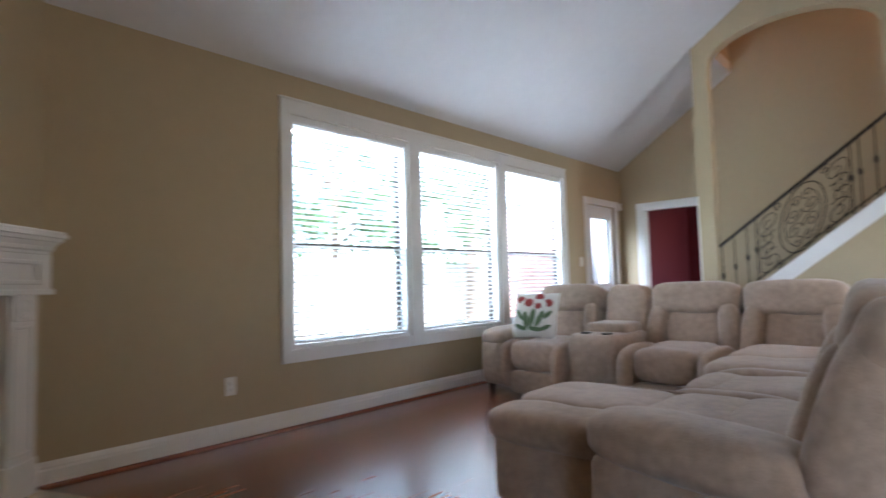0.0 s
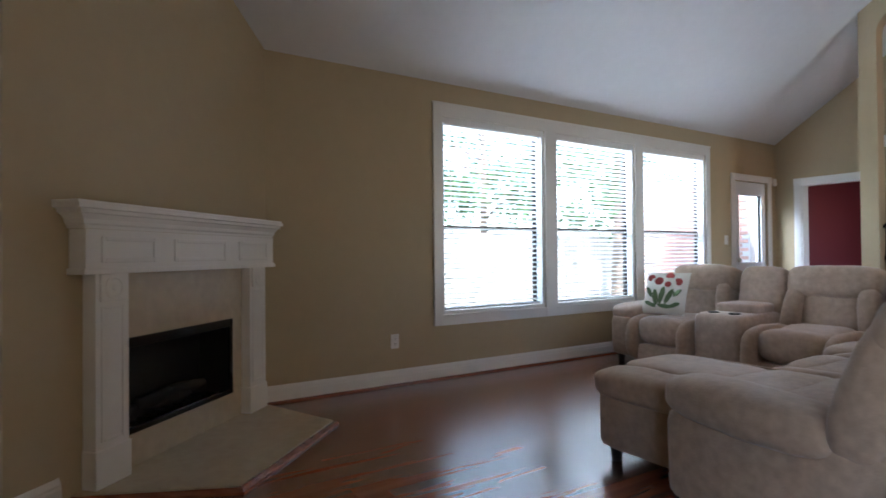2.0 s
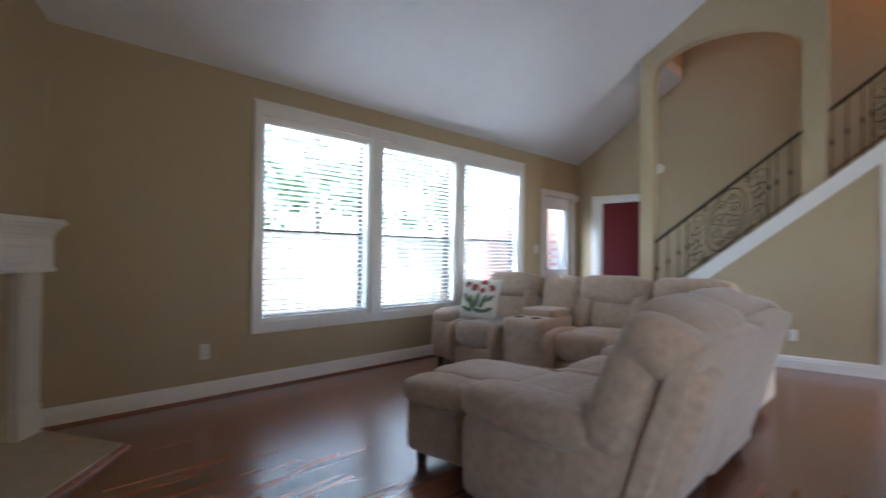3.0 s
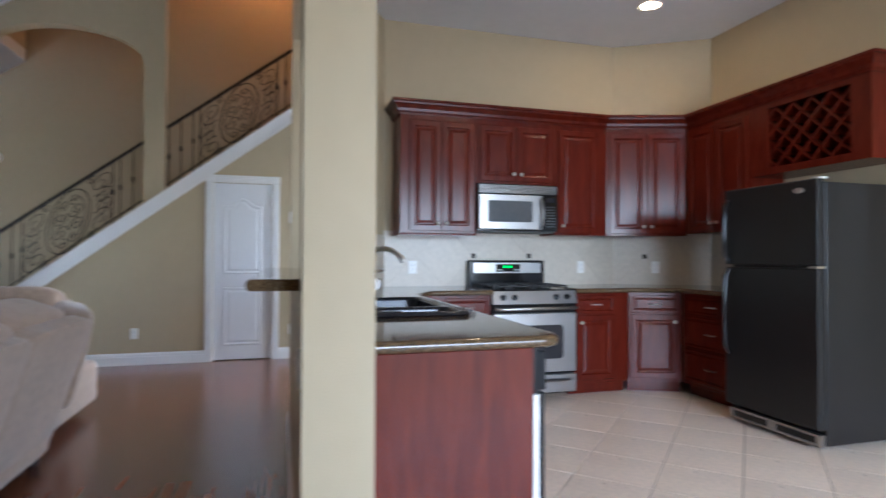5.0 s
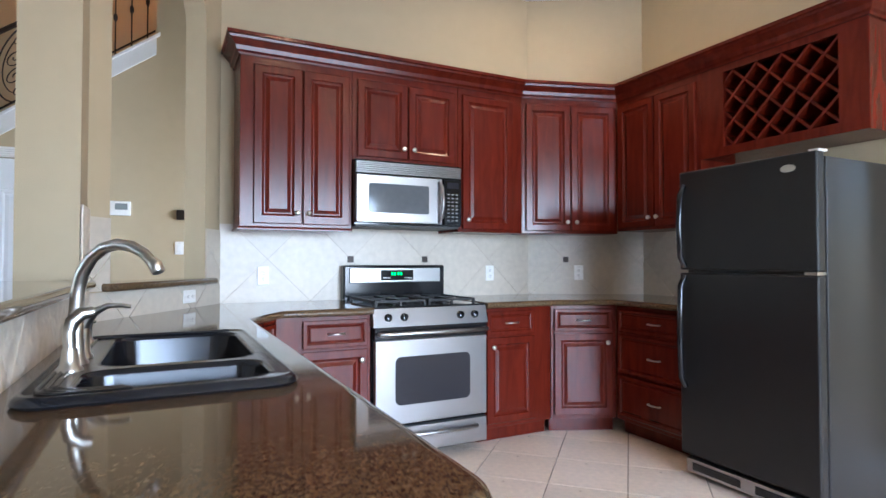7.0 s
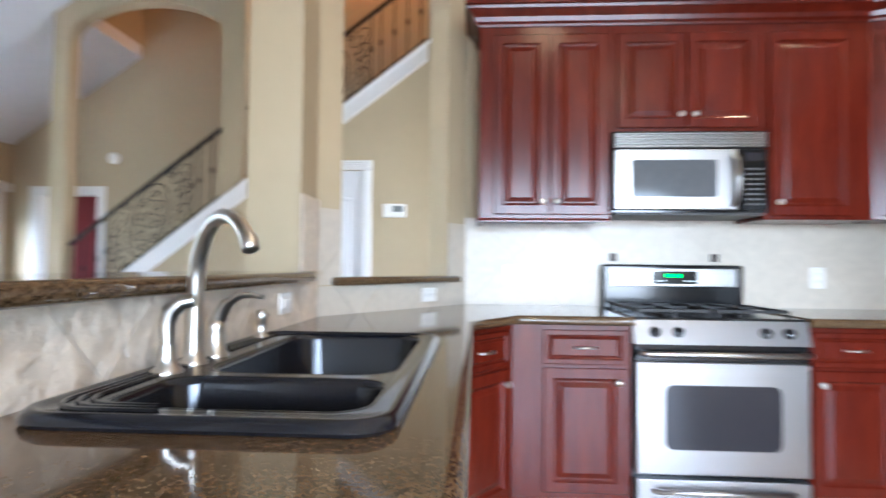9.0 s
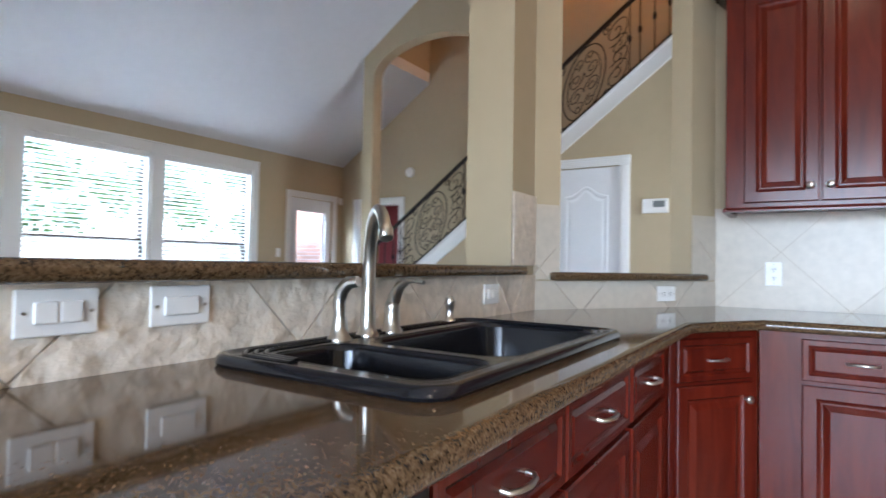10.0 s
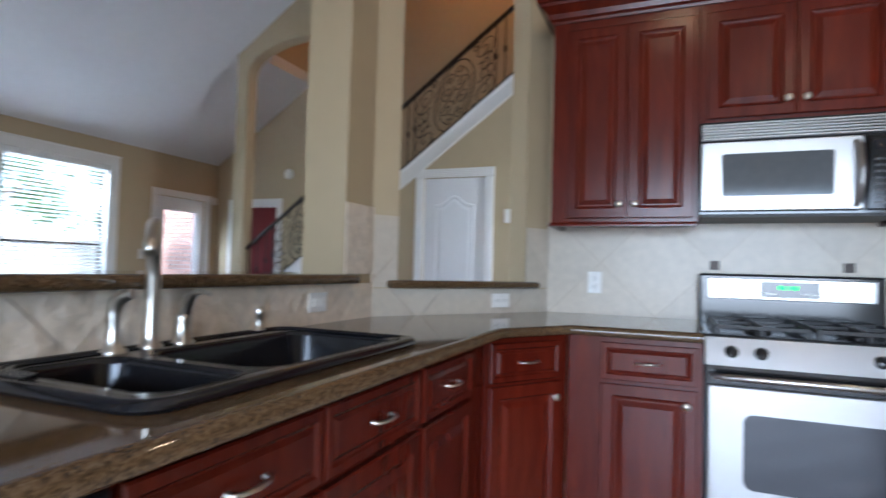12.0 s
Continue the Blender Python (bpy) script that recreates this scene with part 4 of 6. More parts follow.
# crown and light rail along the uppers
CR = [(0, 0), (0.010, 0), (0.014, 0.012), (0.026, 0.022), (0.032, 0.045), (0.058, 0.075), (0.064, 0.078), (0.068, 0.092), (0.08, 0.095), (0.08, 0.115), (0, 0.115)]
upath = [(3.69, YS - 0.004), (3.69, UY), (5.65, UY), (6.37, 4.90), (6.37, 3.203), (XR - 0.004, 3.203)]
crown = tagged(part("crown_moulding", sweep(bmesh.new(), upath, CR, 2.385), CHERRY), "cherry crown moulding along the upper cabinets", "moulding")
rail = tagged(part("light_rail", sweep(bmesh.new(), [(3.69, YS - 0.004), (3.69, UY), (4.36, UY)], [(-0.02, 0), (0.012, 0), (0.012, 0.008), (0.004, 0.02), (-0.02, 0.02)], UZ0 - 0.018), CHERRY), "cherry light rail below the upper cabinet", "moulding")

# base cabinets
CT0, CT1 = 0.880, 0.920
G = "cherry base cabinets"
def base(label, m, w, cols, d=0.59, group=G, sink=False):
    fr = []
    for x0, x1, hx in cols:
        fr.append(("drawer", x0, x1, 0.70, 0.855, None))
        fr.append(("door", x0, x1, 0.13, 0.685, hx))
    return cabinet(label, m, w, d, 0.0, CT0 - 0.002, fr, "base_cabinet", 0.10, group, None, sink)


XP = 3.585
base("cherry sink base cabinet with two doors and drawer fronts", pose(XP, 2.845, 0, 0, 0, 90), 0.953, [(0.015, 0.462, 0.42), (0.472, 0.935, 0.51)], 0.57, sink=True)
base("narrow cherry base cabinet with drawer and door", pose(XP, 3.800, 0, 0, 0, 90), 0.607, [(0.008, 0.425, None)], 0.57)
da, db = (XP, 4.41), (3.84, 4.765)
ang = math.degrees(math.atan2(db[1] - da[1], db[0] - da[0]))
dw = math.dist(da, db)
base("angled cherry corner base cabinet with drawer and door", pose(da[0], da[1], 0, 0, 0, ang), dw, [(0.02, dw - 0.05, dw - 0.09)], 0.42)
base("cherry base cabinet beside the range", pose(3.842, 4.79, 0), 0.53, [(0.14, 0.51, 0.47)], YS - 4.79 - 0.004)
base("cherry base cabinet with drawer and door by the range", pose(5.14, 4.83, 0), 0.545, [(0.03, 0.40, 0.07)], YS - 4.83 - 0.004)
ea, eb = (5.69, 4.83), (6.11, 4.65)
ang = math.degrees(math.atan2(eb[1] - ea[1], eb[0] - ea[0]))
ew = math.dist(ea, eb)
base("angled cherry base cabinet with drawer and door", pose(ea[0], ea[1], 0, 0, 0, ang), ew, [(0.02, ew - 0.03, ew - 0.07)], 0.5)
cabinet("cherry three-drawer base cabinet beside the fridge", pose(6.11, 4.645, 0, 0, 0, -90), 0.70, XR - 6.11 - 0.004, 0, CT0 - 0.002, [("drawer", 0.03, 0.67, 0.70, 0.855, None), ("drawer", 0.03, 0.67, 0.42, 0.685, None), ("drawer", 0.03, 0.67, 0.13, 0.405, None)], "base_cabinet", 0.10, G)
e = thing("end_panel", "plain cherry end panel of the peninsula", "panel", pose(0, 0, 0))
part("board", B(XB1 + 0.002, 3.555, 2.262, 2.282, 0, CT0 - 0.002, bev=0.002), CHERRY, e)
part("white_edge", B(3.556, 3.576, 2.262, 2.282, 0, 0.72), TRIM, e, "white painted edge strip")
# dishwasher
e = thing("dishwasher", "black built-in dishwasher under the granite counter", "dishwasher", pose(XP, 2.285, 0, 0, 0, 90))
part("body", B(0, 0.555, 0.0, 0.56, 0.10, CT0 - 0.004), BLACKD, e)
part("door", B(0.004, 0.551, -0.025, -0.001, 0.12, 0.72, bev=0.004), BLACKD, e)
part("control_panel", B(0.004, 0.551, -0.03, -0.001, 0.728, 0.862, bev=0.006), BLACKD, e)
part("toe_plate", B(0.004, 0.551, 0.04, 0.05, 0.0, 0.10), BLACKD, e)
for k in range(5):
    part("button", B(0.10 + 0.05 * k, 0.13 + 0.05 * k, -0.033, -0.03, 0.775, 0.79), DARKW, e)
part("green_label", B(0.462, 0.488, -0.0315, -0.0295, 0.80, 0.818), LABELG, e, "small green label")
for k in range(6):
    part("legend_bar", B(0.36 + 0.014 * k, 0.369 + 0.014 * k, -0.0315, -0.0295, 0.80, 0.806), PLATE, e)

# ---- counters ----
EDGE_P = [(0, 0.004), (0.010, 0.0), (0.020, 0.004), (0.0255, 0.012), (0.0265, 0.02), (0.0255, 0.028), (0.020, 0.036), (0.010, 0.04), (0, 0.04)]
SK = (3.090, 3.545, 2.940, 3.820)   # sink cut-out
counter = tagged(new("countertop"), "polished brown granite countertop of the peninsula", "countertop")
bm = bmesh.new()
XE = 3.640
CORNER = [(XE - 0.06 + 0.06 * math.sin(q), 2.262 + 0.06 - 0.06 * math.cos(q)) for q in [math.pi / 2 * k / 6 for k in range(7)]]
flat(bm, [(XB1, 2.262)] + CORNER + [(XE, SK[2]), (XB1, SK[2])], CT0, CT1)
flat(bm, [(XB1, SK[2]), (SK[0], SK[2]), (SK[0], SK[3]), (XB1, SK[3])], CT0, CT1)
flat(bm, [(SK[1], SK[2]), (XE, SK[2]), (XE, SK[3]), (SK[1], SK[3])], CT0, CT1)
flat(bm, [(XB1, SK[3]), (XE, SK[3]), (XE, 4.40), (3.855, 4.735), (4.368, 4.735), (4.368, YS), (3.61, YS), (XB1, PF1)], CT0, CT1)
part("slab", bm, GRANITE, counter)
part("rounded_edge", sweep(bmesh.new(), [(4.368, 4.735), (3.855, 4.735), (XE, 4.40)] + CORNER[::-1] + [(XB1 + 0.002, 2.262)], [(-o, u) for o, u in EDGE_P], CT0), GRANITE, counter, smooth=True)
counter2 = tagged(new("countertop"), "polished brown granite countertop by the fridge", "countertop")
bm = flat(bmesh.new(), [(5.138, 4.775), (5.70, 4.775), (6.065, 4.62), (6.065, 3.945), (XR, 3.945), KD1, KD0, (5.138, YS)], CT0, CT1)
part("slab", bm, GRANITE, counter2)
part("rounded_edge", sweep(bmesh.new(), [(5.138, 4.775), (5.70, 4.775), (6.065, 4.62), (6.065, 3.945)], EDGE_P, CT0), GRANITE, counter2, smooth=True)

LEDGE = [(0, 0.0), (0.010, 0.0), (0.018, 0.005), (0.022, 0.014), (0.022, 0.024), (0.018, 0.033), (0.010, 0.038), (0, 0.038)]
ledge = tagged(new("bar_ledge"), "raised brown granite bar ledge on the half wall", "ledge")
lp = [(2.655, PN1 + 0.003), (XB1 + 0.03, PN1 + 0.003), (XB1 + 0.03, 4.345), (XB1 + 0.003, 4.352), (XB1 + 0.003, PF0 - 0.003), (2.80, PF0 - 0.003), (2.80, 4.36), (2.655, 4.36)]
part("slab", flat(bmesh.new(), lp, 1.07, 1.108), GRANITE, ledge)
part("rounded_edge", sweep(bmesh.new(), [(XB1 + 0.03, 4.345), (XB1 + 0.03, PN1 + 0.003)], [(-o, u) for o, u in LEDGE], 1.07), GRANITE, ledge, smooth=True)
part("outer_edge", sweep(bmesh.new(), [(2.655, PN1 + 0.003), (2.655, 4.36)], [(-o, u) for o, u in LEDGE], 1.07), GRANITE, ledge, smooth=True)
ledge2 = tagged(new("bar_ledge"), "short brown granite ledge in the pass-through", "ledge")
dv = Vector((DG1[0] - DG0[0], DG1[1] - DG0[1])).normalized()
nv = Vector((dv.y, -dv.x))
def on_d(u, o):
    return (DG0[0] + dv.x * u + nv.x * o, DG0[1] + dv.y * u + nv.y * o)
part("slab", flat(bmesh.new(), [on_d(O0 + 0.003, -0.16), on_d(O1 - 0.003, -0.16), on_d(O1 - 0.003, 0.003), on_d(0.97, 0.003), on_d(0.97, 0.03), on_d(0.10, 0.03), on_d(0.10, 0.003), on_d(O0 + 0.003, 0.003)], 1.047, 1.083), GRANITE, ledge2)
part("rounded_edge", sweep(bmesh.new(), [on_d(0.10, 0.0), on_d(0.10, 0.03), on_d(0.97, 0.03), on_d(0.97, 0.0)], [(o, u * 0.95) for o, u in LEDGE], 1.047), GRANITE, ledge2, smooth=True)

# ---- sink and taps ----
def rounded(x0, x1, y0, y1, r, n=6):
    """Corner-rounded rectangle as (x, y) pairs."""
    out = []
    for cx, cy, a0 in ((x1 - r, y1 - r, 0), (x0 + r, y1 - r, 90), (x0 + r, y0 + r, 180), (x1 - r, y0 + r, 270)):
        out += [(cx + r * math.cos(radians(a0 + 90 * k / n)), cy + r * math.sin(radians(a0 + 90 * k / n))) for k in range(n + 1)]
    return out


def loft(bm, rings, cap=False):
    """Closed outlines of equal count, joined one to the next."""
    vr = [[bm.verts.new(p) for p in ring] for ring in rings]
    for a, b in zip(vr, vr[1:]):
        for k in range(len(a)):
            bm.faces.new((a[k], a[(k + 1) % len(a)], b[(k + 1) % len(a)], b[k]))
    if cap:
        bm.faces.new(vr[-1])
    return vr


sink = thing("kitchen_sink", "black composite double-bowl drop-in sink with ridged rim", "sink", pose(0, 0, CT1))
SX0, SX1, SY0, SY1 = 3.062, 3.572, 2.912, 3.848
BOWLS = ((3.150, 3.528, 2.968, 3.185, 0.055), (3.168, 3.528, 3.222, 3.792, 0.075))
zr = 0.018
ring_at = lambda ins, z, r=0.06: [(x, y, z) for x, y in rounded(SX0 + ins, SX1 - ins, SY0 + ins, SY1 - ins, r - ins * 0.5)]
bm = bmesh.new()
loops = loft(bm, [ring_at(0.001, 0.0005), ring_at(-0.003, 0.006), ring_at(0.0, 0.015), ring_at(0.007, 0.021), ring_at(0.015, 0.021), ring_at(0.020, zr)])
edges = [bm.edges.get((loops[-1][k], loops[-1][(k + 1) % len(loops[-1])])) for k in range(len(loops[-1]))]
for x0, x1, y0, y1, r in BOWLS:
    vs = [bm.verts.new((x, y, zr)) for x, y in rounded(x0, x1, y0, y1, r)]
    edges += [bm.edges.new((vs[k], vs[(k + 1) % len(vs)])) for k in range(len(vs))]
bmesh.ops.triangle_fill(bm, edges=edges, use_beauty=True)
part("rim", bm, SINKM, sink, smooth=True)
for k in range(3):
    c = 0.034 + 0.013 * k
    pts = [(SX1 - 0.06 - 0.02 * k, SY1 - c, zr + 0.001)] + [(x, y, zr + 0.001) for x, y in rounded(SX0 + c, SX1 - c, SY0 + c, SY1 - c, 0.06)[7:21]] + [(SX0 + c + 0.16 - 0.02 * k, SY0 + c, zr + 0.001)]
    part("deck_ridge", tube(bmesh.new(), pts, 0.0042, 6), SINKM, sink, smooth=True)
for x0, x1, y0, y1, r in BOWLS:
    bm = bmesh.new()
    loft(bm, [[(x, y, z) for x, y in rounded(x0 + i, x1 - i, y0 + i, y1 - i, max(0.02, r - i * 0.4))] for i, z in ((-0.004, zr + 0.0005), (0.0, zr - 0.001), (0.005, zr - 0.006), (0.007, zr - 0.014), (0.020, -0.145), (0.028, -0.17), (0.045, -0.185), (0.07, -0.19))], True)
    part("bowl", bm, SINKM, sink, smooth=True)
    part("drain", lathe(bmesh.new(), [(0.045, 0), (0.045, 0.003), (0.03, 0.004), (0.028, -0.002), (0.005, -0.002)], 16, pose((x0 + x1) / 2, (y0 + y1) / 2, -0.188)), STEEL, sink)

fz = CT1 + 0.018
faucet = thing("kitchen_faucet", "brushed nickel gooseneck kitchen faucet", "faucet", pose(3.122, 3.30, fz, 0, 0, -42))
part("base_flange", lathe(bmesh.new(), [(0.027, 0), (0.027, 0.005), (0.021, 0.012), (0.018, 0.03), (0.0175, 0.06)], 18), NICKEL, faucet, smooth=True)
SPOUT = [(0, 0.05), (0, 0.12), (0.003, 0.17), (0.016, 0.214), (0.043, 0.252), (0.08, 0.276), (0.12, 0.284), (0.16, 0.279), (0.195, 0.263), (0.221, 0.240)]
part("gooseneck", tube(bmesh.new(), [(r, 0, z) for r, z in SPOUT], [0.0165, 0.016, 0.0155, 0.015, 0.0145, 0.014, 0.0135, 0.013, 0.0125, 0.012], 14), NICKEL, faucet, smooth=True)
part("spout_tip", lathe(bmesh.new(), [(0.0115, 0), (0.0145, 0.003), (0.0150, 0.022), (0.0125, 0.030)], 14, pose(0.236, 0, 0.218, 0, -28, 0)), NICKEL, faucet, smooth=True)
lever = thing("faucet_lever", "brushed nickel single-lever tap handle", "faucet", pose(3.122, 3.392, fz))
part("stem", lathe(bmesh.new(), [(0.027, 0), (0.027, 0.005), (0.021, 0.012), (0.019, 0.055), (0.020, 0.062), (0.019, 0.07), (0.012, 0.082), (0.004, 0.085)], 18), NICKEL, lever, smooth=True)
part("lever_arm", tube(bmesh.new(), [(0, 0, 0.060), (0.008, -0.001, 0.088), (0.026, -0.006, 0.114), (0.058, -0.014, 0.131), (0.088, -0.022, 0.132), (0.112, -0.028, 0.127)], [0.017, 0.0165, 0.013, 0.009, 0.0075, 0.006], 12, 0.8), NICKEL, lever, smooth=True)
spray = thing("side_sprayer", "brushed nickel side sprayer in its holder", "faucet", pose(3.122, 3.205, fz))
part("holder", lathe(bmesh.new(), [(0.027, 0), (0.027, 0.005), (0.020, 0.012), (0.017, 0.03), (0.015, 0.05)], 16), NICKEL, spray, smooth=True)
part("spray_head", tube(bmesh.new(), [(0, 0, 0.045), (-0.002, 0, 0.085), (0.004, 0.001, 0.110), (0.022, 0.004, 0.127), (0.044, 0.008, 0.130)], [0.013, 0.014, 0.0155, 0.015, 0.012], 12), NICKEL, spray, smooth=True)
soap = thing("soap_dispenser", "small nickel soap dispenser pump", "dispenser", pose(3.105, 3.69, fz))
part("pump", lathe(bmesh.new(), [(0.018, 0), (0.018, 0.006), (0.012, 0.012), (0.012, 0.045), (0.0135, 0.047), (0.0135, 0.07), (0.009, 0.076)], 14), NICKEL, soap, smooth=True)
part("nozzle", tube(bmesh.new(), [(0, 0, 0.062), (0.022, -0.006, 0.062)], 0.004, 8), NICKEL, soap, smooth=True)

# ---- range ----
rng = thing("gas_range", "stainless steel gas range with black cooktop", "stove", pose(4.377, 4.75, 0))
w = 0.753
part("body", B(0, w, 0.03, 0.68, 0.05, 0.895), BLACKG, rng, "black enamel sides")
door = part("oven_door", B(0.008, w - 0.008, -0.012, 0.03, 0.235, 0.725, bev=0.006), STEEL, rng)
pw = bmesh.new()
box(pw, 0.13, w - 0.13, -0.016, -0.011, 0.345, 0.625, 0.0)
vs = [q for q in pw.edges if abs(q.verts[0].co.y - q.verts[1].co.y) > 0.001]
bmesh.ops.bevel(pw, geom=vs, offset=0.035, segments=5, profile=0.5, affect="EDGES")
part("oven_window", pw, DGLASS, door, "dark oven glass")
part("oven_handle", tube(bmesh.new(), [(0.03, -0.012, 0.762), (0.03, -0.05, 0.765), (0.06, -0.062, 0.765), (w - 0.06, -0.062, 0.765), (w - 0.03, -0.05, 0.765), (w - 0.03, -0.012, 0.762)], 0.013, 10), STEEL, door, smooth=True)
part("vent_strip", B(0.008, w - 0.008, -0.004, 0.03, 0.728, 0.80), BLACKG, rng)
dr = part("warming_drawer", B(0.008, w - 0.008, -0.012, 0.03, 0.065, 0.215, bev=0.006), STEEL, rng)
part("drawer_handle", tube(bmesh.new(), [(0.08, -0.012, 0.165), (0.10, -0.04, 0.17), (w - 0.10, -0.04, 0.17), (w - 0.08, -0.012, 0.165)], 0.012, 10), STEEL, dr, smooth=True)
bm = extr(bmesh.new(), [(0, -0.01, 0.80), (0, 0.06, 0.80), (0, 0.06, 0.905), (0, 0.02, 0.905)], (w, 0, 0))
part("control_panel", bm, STEEL, rng)
for x in (0.09, 0.19, w - 0.19, w - 0.09):
    bm = lathe(bmesh.new(), [(0.024, 0), (0.024, 0.008), (0.019, 0.012), (0.017, 0.028), (0.010, 0.030)], 16, pose(x, 0.004, 0.852, 74, 0, 0))
    box(bm, x - 0.004, x + 0.004, -0.034, -0.02, 0.838, 0.876)
    part("control_knob", bm, BLACKG, rng)
part("cooktop", B(0, w, 0.02, 0.60, 0.895, 0.915, bev=0.006), BLACKG, rng)
for gx in (0.04, w / 2 + 0.01):
    bm = bmesh.new()
    g1 = gx + w / 2 - 0.05
    for y in (0.09, 0.33, 0.56):
        box(bm, gx, g1, y - 0.006, y + 0.006, 0.935, 0.948)
    for k in range(3):
        x = gx + 0.006 + (g1 - gx - 0.012) * k / 2
        box(bm, x - 0.006, x + 0.006, 0.09, 0.56, 0.935, 0.948)
        for y in (0.09, 0.56):
            box(bm, x - 0.007, x + 0.007, y - 0.007, y + 0.007, 0.914, 0.94)
    part("burner_grate", bm, IRON, rng)
    for y in (0.21, 0.45):
        part("burner", lathe(bmesh.new(), [(0.05, 0), (0.05, 0.008), (0.035, 0.01), (0.035, 0.018), (0.02, 0.02)], 16, pose((gx + g1) / 2, y, 0.914)), IRON, rng)
bg = part("backguard", B(0, w, 0.60, 0.68, 0.895, 1.155, bev=0.012), BLACKG, rng)
part("backguard_face", B(0.04, w - 0.04, 0.588, 0.602, 1.035, 1.135, bev=0.004), STEEL, bg)
part("clock_panel", B(0.26, 0.50, 0.582, 0.589, 1.05, 1.12, bev=0.002), BLACKG, bg)
bm = bmesh.new()
for k in range(4):
    x = 0.335 + 0.020 * k + (0.006 if k > 1 else 0)
    box(bm, x, x + 0.011, 0.580, 0.582, 1.086, 1.104)
part("clock_digits", bm, LED, bg, "green digits")
for k in range(10):
    u = 0.275 + (k % 5) * 0.011 if k < 5 else 0.432 + (k % 5) * 0.012
    part("touch_key", B(u, u + 0.007, 0.580, 0.582, 1.063, 1.07), PLATE, bg)

# ---- microwave ----
mw = thing("microwave", "stainless over-the-range microwave with black control strip", "microwave", pose(4.364, 5.055, 1.415))
w, h = 0.752, 0.41
part("body", B(0, w, 0.02, YS - 5.06, 0, h), BLACKG, mw)
bm = bmesh.new()
for k in range(6):
    box(bm, 0.006, w - 0.006, 0.0, 0.03, h - 0.012 - 0.0125 * k - 0.008, h - 0.012 - 0.0125 * k, 0.002, 1)
part("vent_grille", bm, STEEL, mw)
door = part("door", B(0.004, 0.60, -0.008, 0.02, 0.012, h - 0.095, bev=0.005), STEEL, mw)
pw = B(0.085, 0.50, -0.012, -0.007, 0.075, h - 0.15)
vs = [q for q in pw.edges if abs(q.verts[0].co.y - q.verts[1].co.y) > 0.001]
bmesh.ops.bevel(pw, geom=vs, offset=0.012, segments=3, profile=0.5, affect="EDGES")
part("door_window", pw, mat("grey microwave glass", (0.10, 0.11, 0.12), 0.08), door, "grey mesh glass")
part("handle", tube(bmesh.new(), [(0.575, -0.008, 0.03), (0.582, -0.04, 0.06), (0.585, -0.052, 0.16), (0.582, -0.04, 0.26), (0.575, -0.008, 0.29)], 0.012, 10), STEEL, door, smooth=True)
cp = part("control_strip", B(0.615, w - 0.006, -0.006, 0.02, 0.012, h - 0.095, bev=0.004), BLACKG, mw)
part("display", B(0.635, w - 0.03, -0.008, -0.005, h - 0.155, h - 0.115), DGLASS, cp)
for k in range(24):
    u, v = 0.638 + (k % 3) * 0.031, 0.035 + (k // 3) * 0.025
    part("key", B(u, u + 0.018, -0.0075, -0.005, v, v + 0.009), mat("grey key", (0.10, 0.10, 0.10), 0.5) if k == 0 else bpy.data.materials["grey key"], cp)
part("underside", B(0.01, w - 0.01, 0.03, 0.36, -0.012, 0), DARKW, mw)

# ---- refrigerator ----
fr = thing("refrigerator", "black top-freezer refrigerator against the kitchen wall", "fridge", pose(5.88, 3.915, 0, 0, 0, -90))
w = 0.74
part("body", B(0, w, 0.065, 0.70, 0.03, 1.655, bev=0.006), BLACKF, fr)
for nm, z0, z1 in (("freezer_door", 1.135, 1.675), ("fridge_door", 0.13, 1.118)):
    dd = part(nm, B(0.0, w, 0.0, 0.058, z0, z1, bev=0.010, seg=3), BLACKF, fr)
    a, b = (z0 + 0.02, z0 + 0.46) if nm == "freezer_door" else (z1 - 0.62, z1 - 0.02)
    bm = tube(bmesh.new(), [(0.035, -0.002, a), (0.035, -0.035, a + 0.05), (0.035, -0.045, (a + b) / 2), (0.035, -0.035, b - 0.05), (0.035, -0.002, b)], 0.016, 8)
    part("door_handle", bm, BLACKG, dd, smooth=True)
part("hinge_cap", B(w - 0.06, w - 0.005, -0.002, 0.07, 1.119, 1.133), NICKEL, fr, "bright hinge plate")
part("top_hinge", B(w - 0.05, w - 0.005, 0.02, 0.09, 1.676, 1.686, bev=0.003), PLATE, fr)
part("badge", lathe(bmesh.new(), [(0.036, 0), (0.034, 0.004), (0.02, 0.005)], 20, pose(w - 0.13, 0.0, 1.61, 90, 0, 0) @ Matrix.Diagonal((1, 0.5, 1, 1))), NICKEL, fr)
gr = part("kick_grille", B(0.02, w - 0.01, 0.02, 0.06, 0.03, 0.10), STEEL, fr)
for k in range(2):
    part("grille_slot", B(0.06 + 0.36 * k, 0.34 + 0.36 * k, 0.016, 0.021, 0.045, 0.085), BLACKG, gr)
for x in (0.06, w - 0.06):
    part("foot", lathe(bmesh.new(), [(0.02, 0), (0.02, 0.03)], 10, pose(x, 0.12, 0)), NICKEL, fr)
    part("foot", lathe(bmesh.new(), [(0.02, 0), (0.02, 0.03)], 10, pose(x, 0.62, 0)), NICKEL, fr)

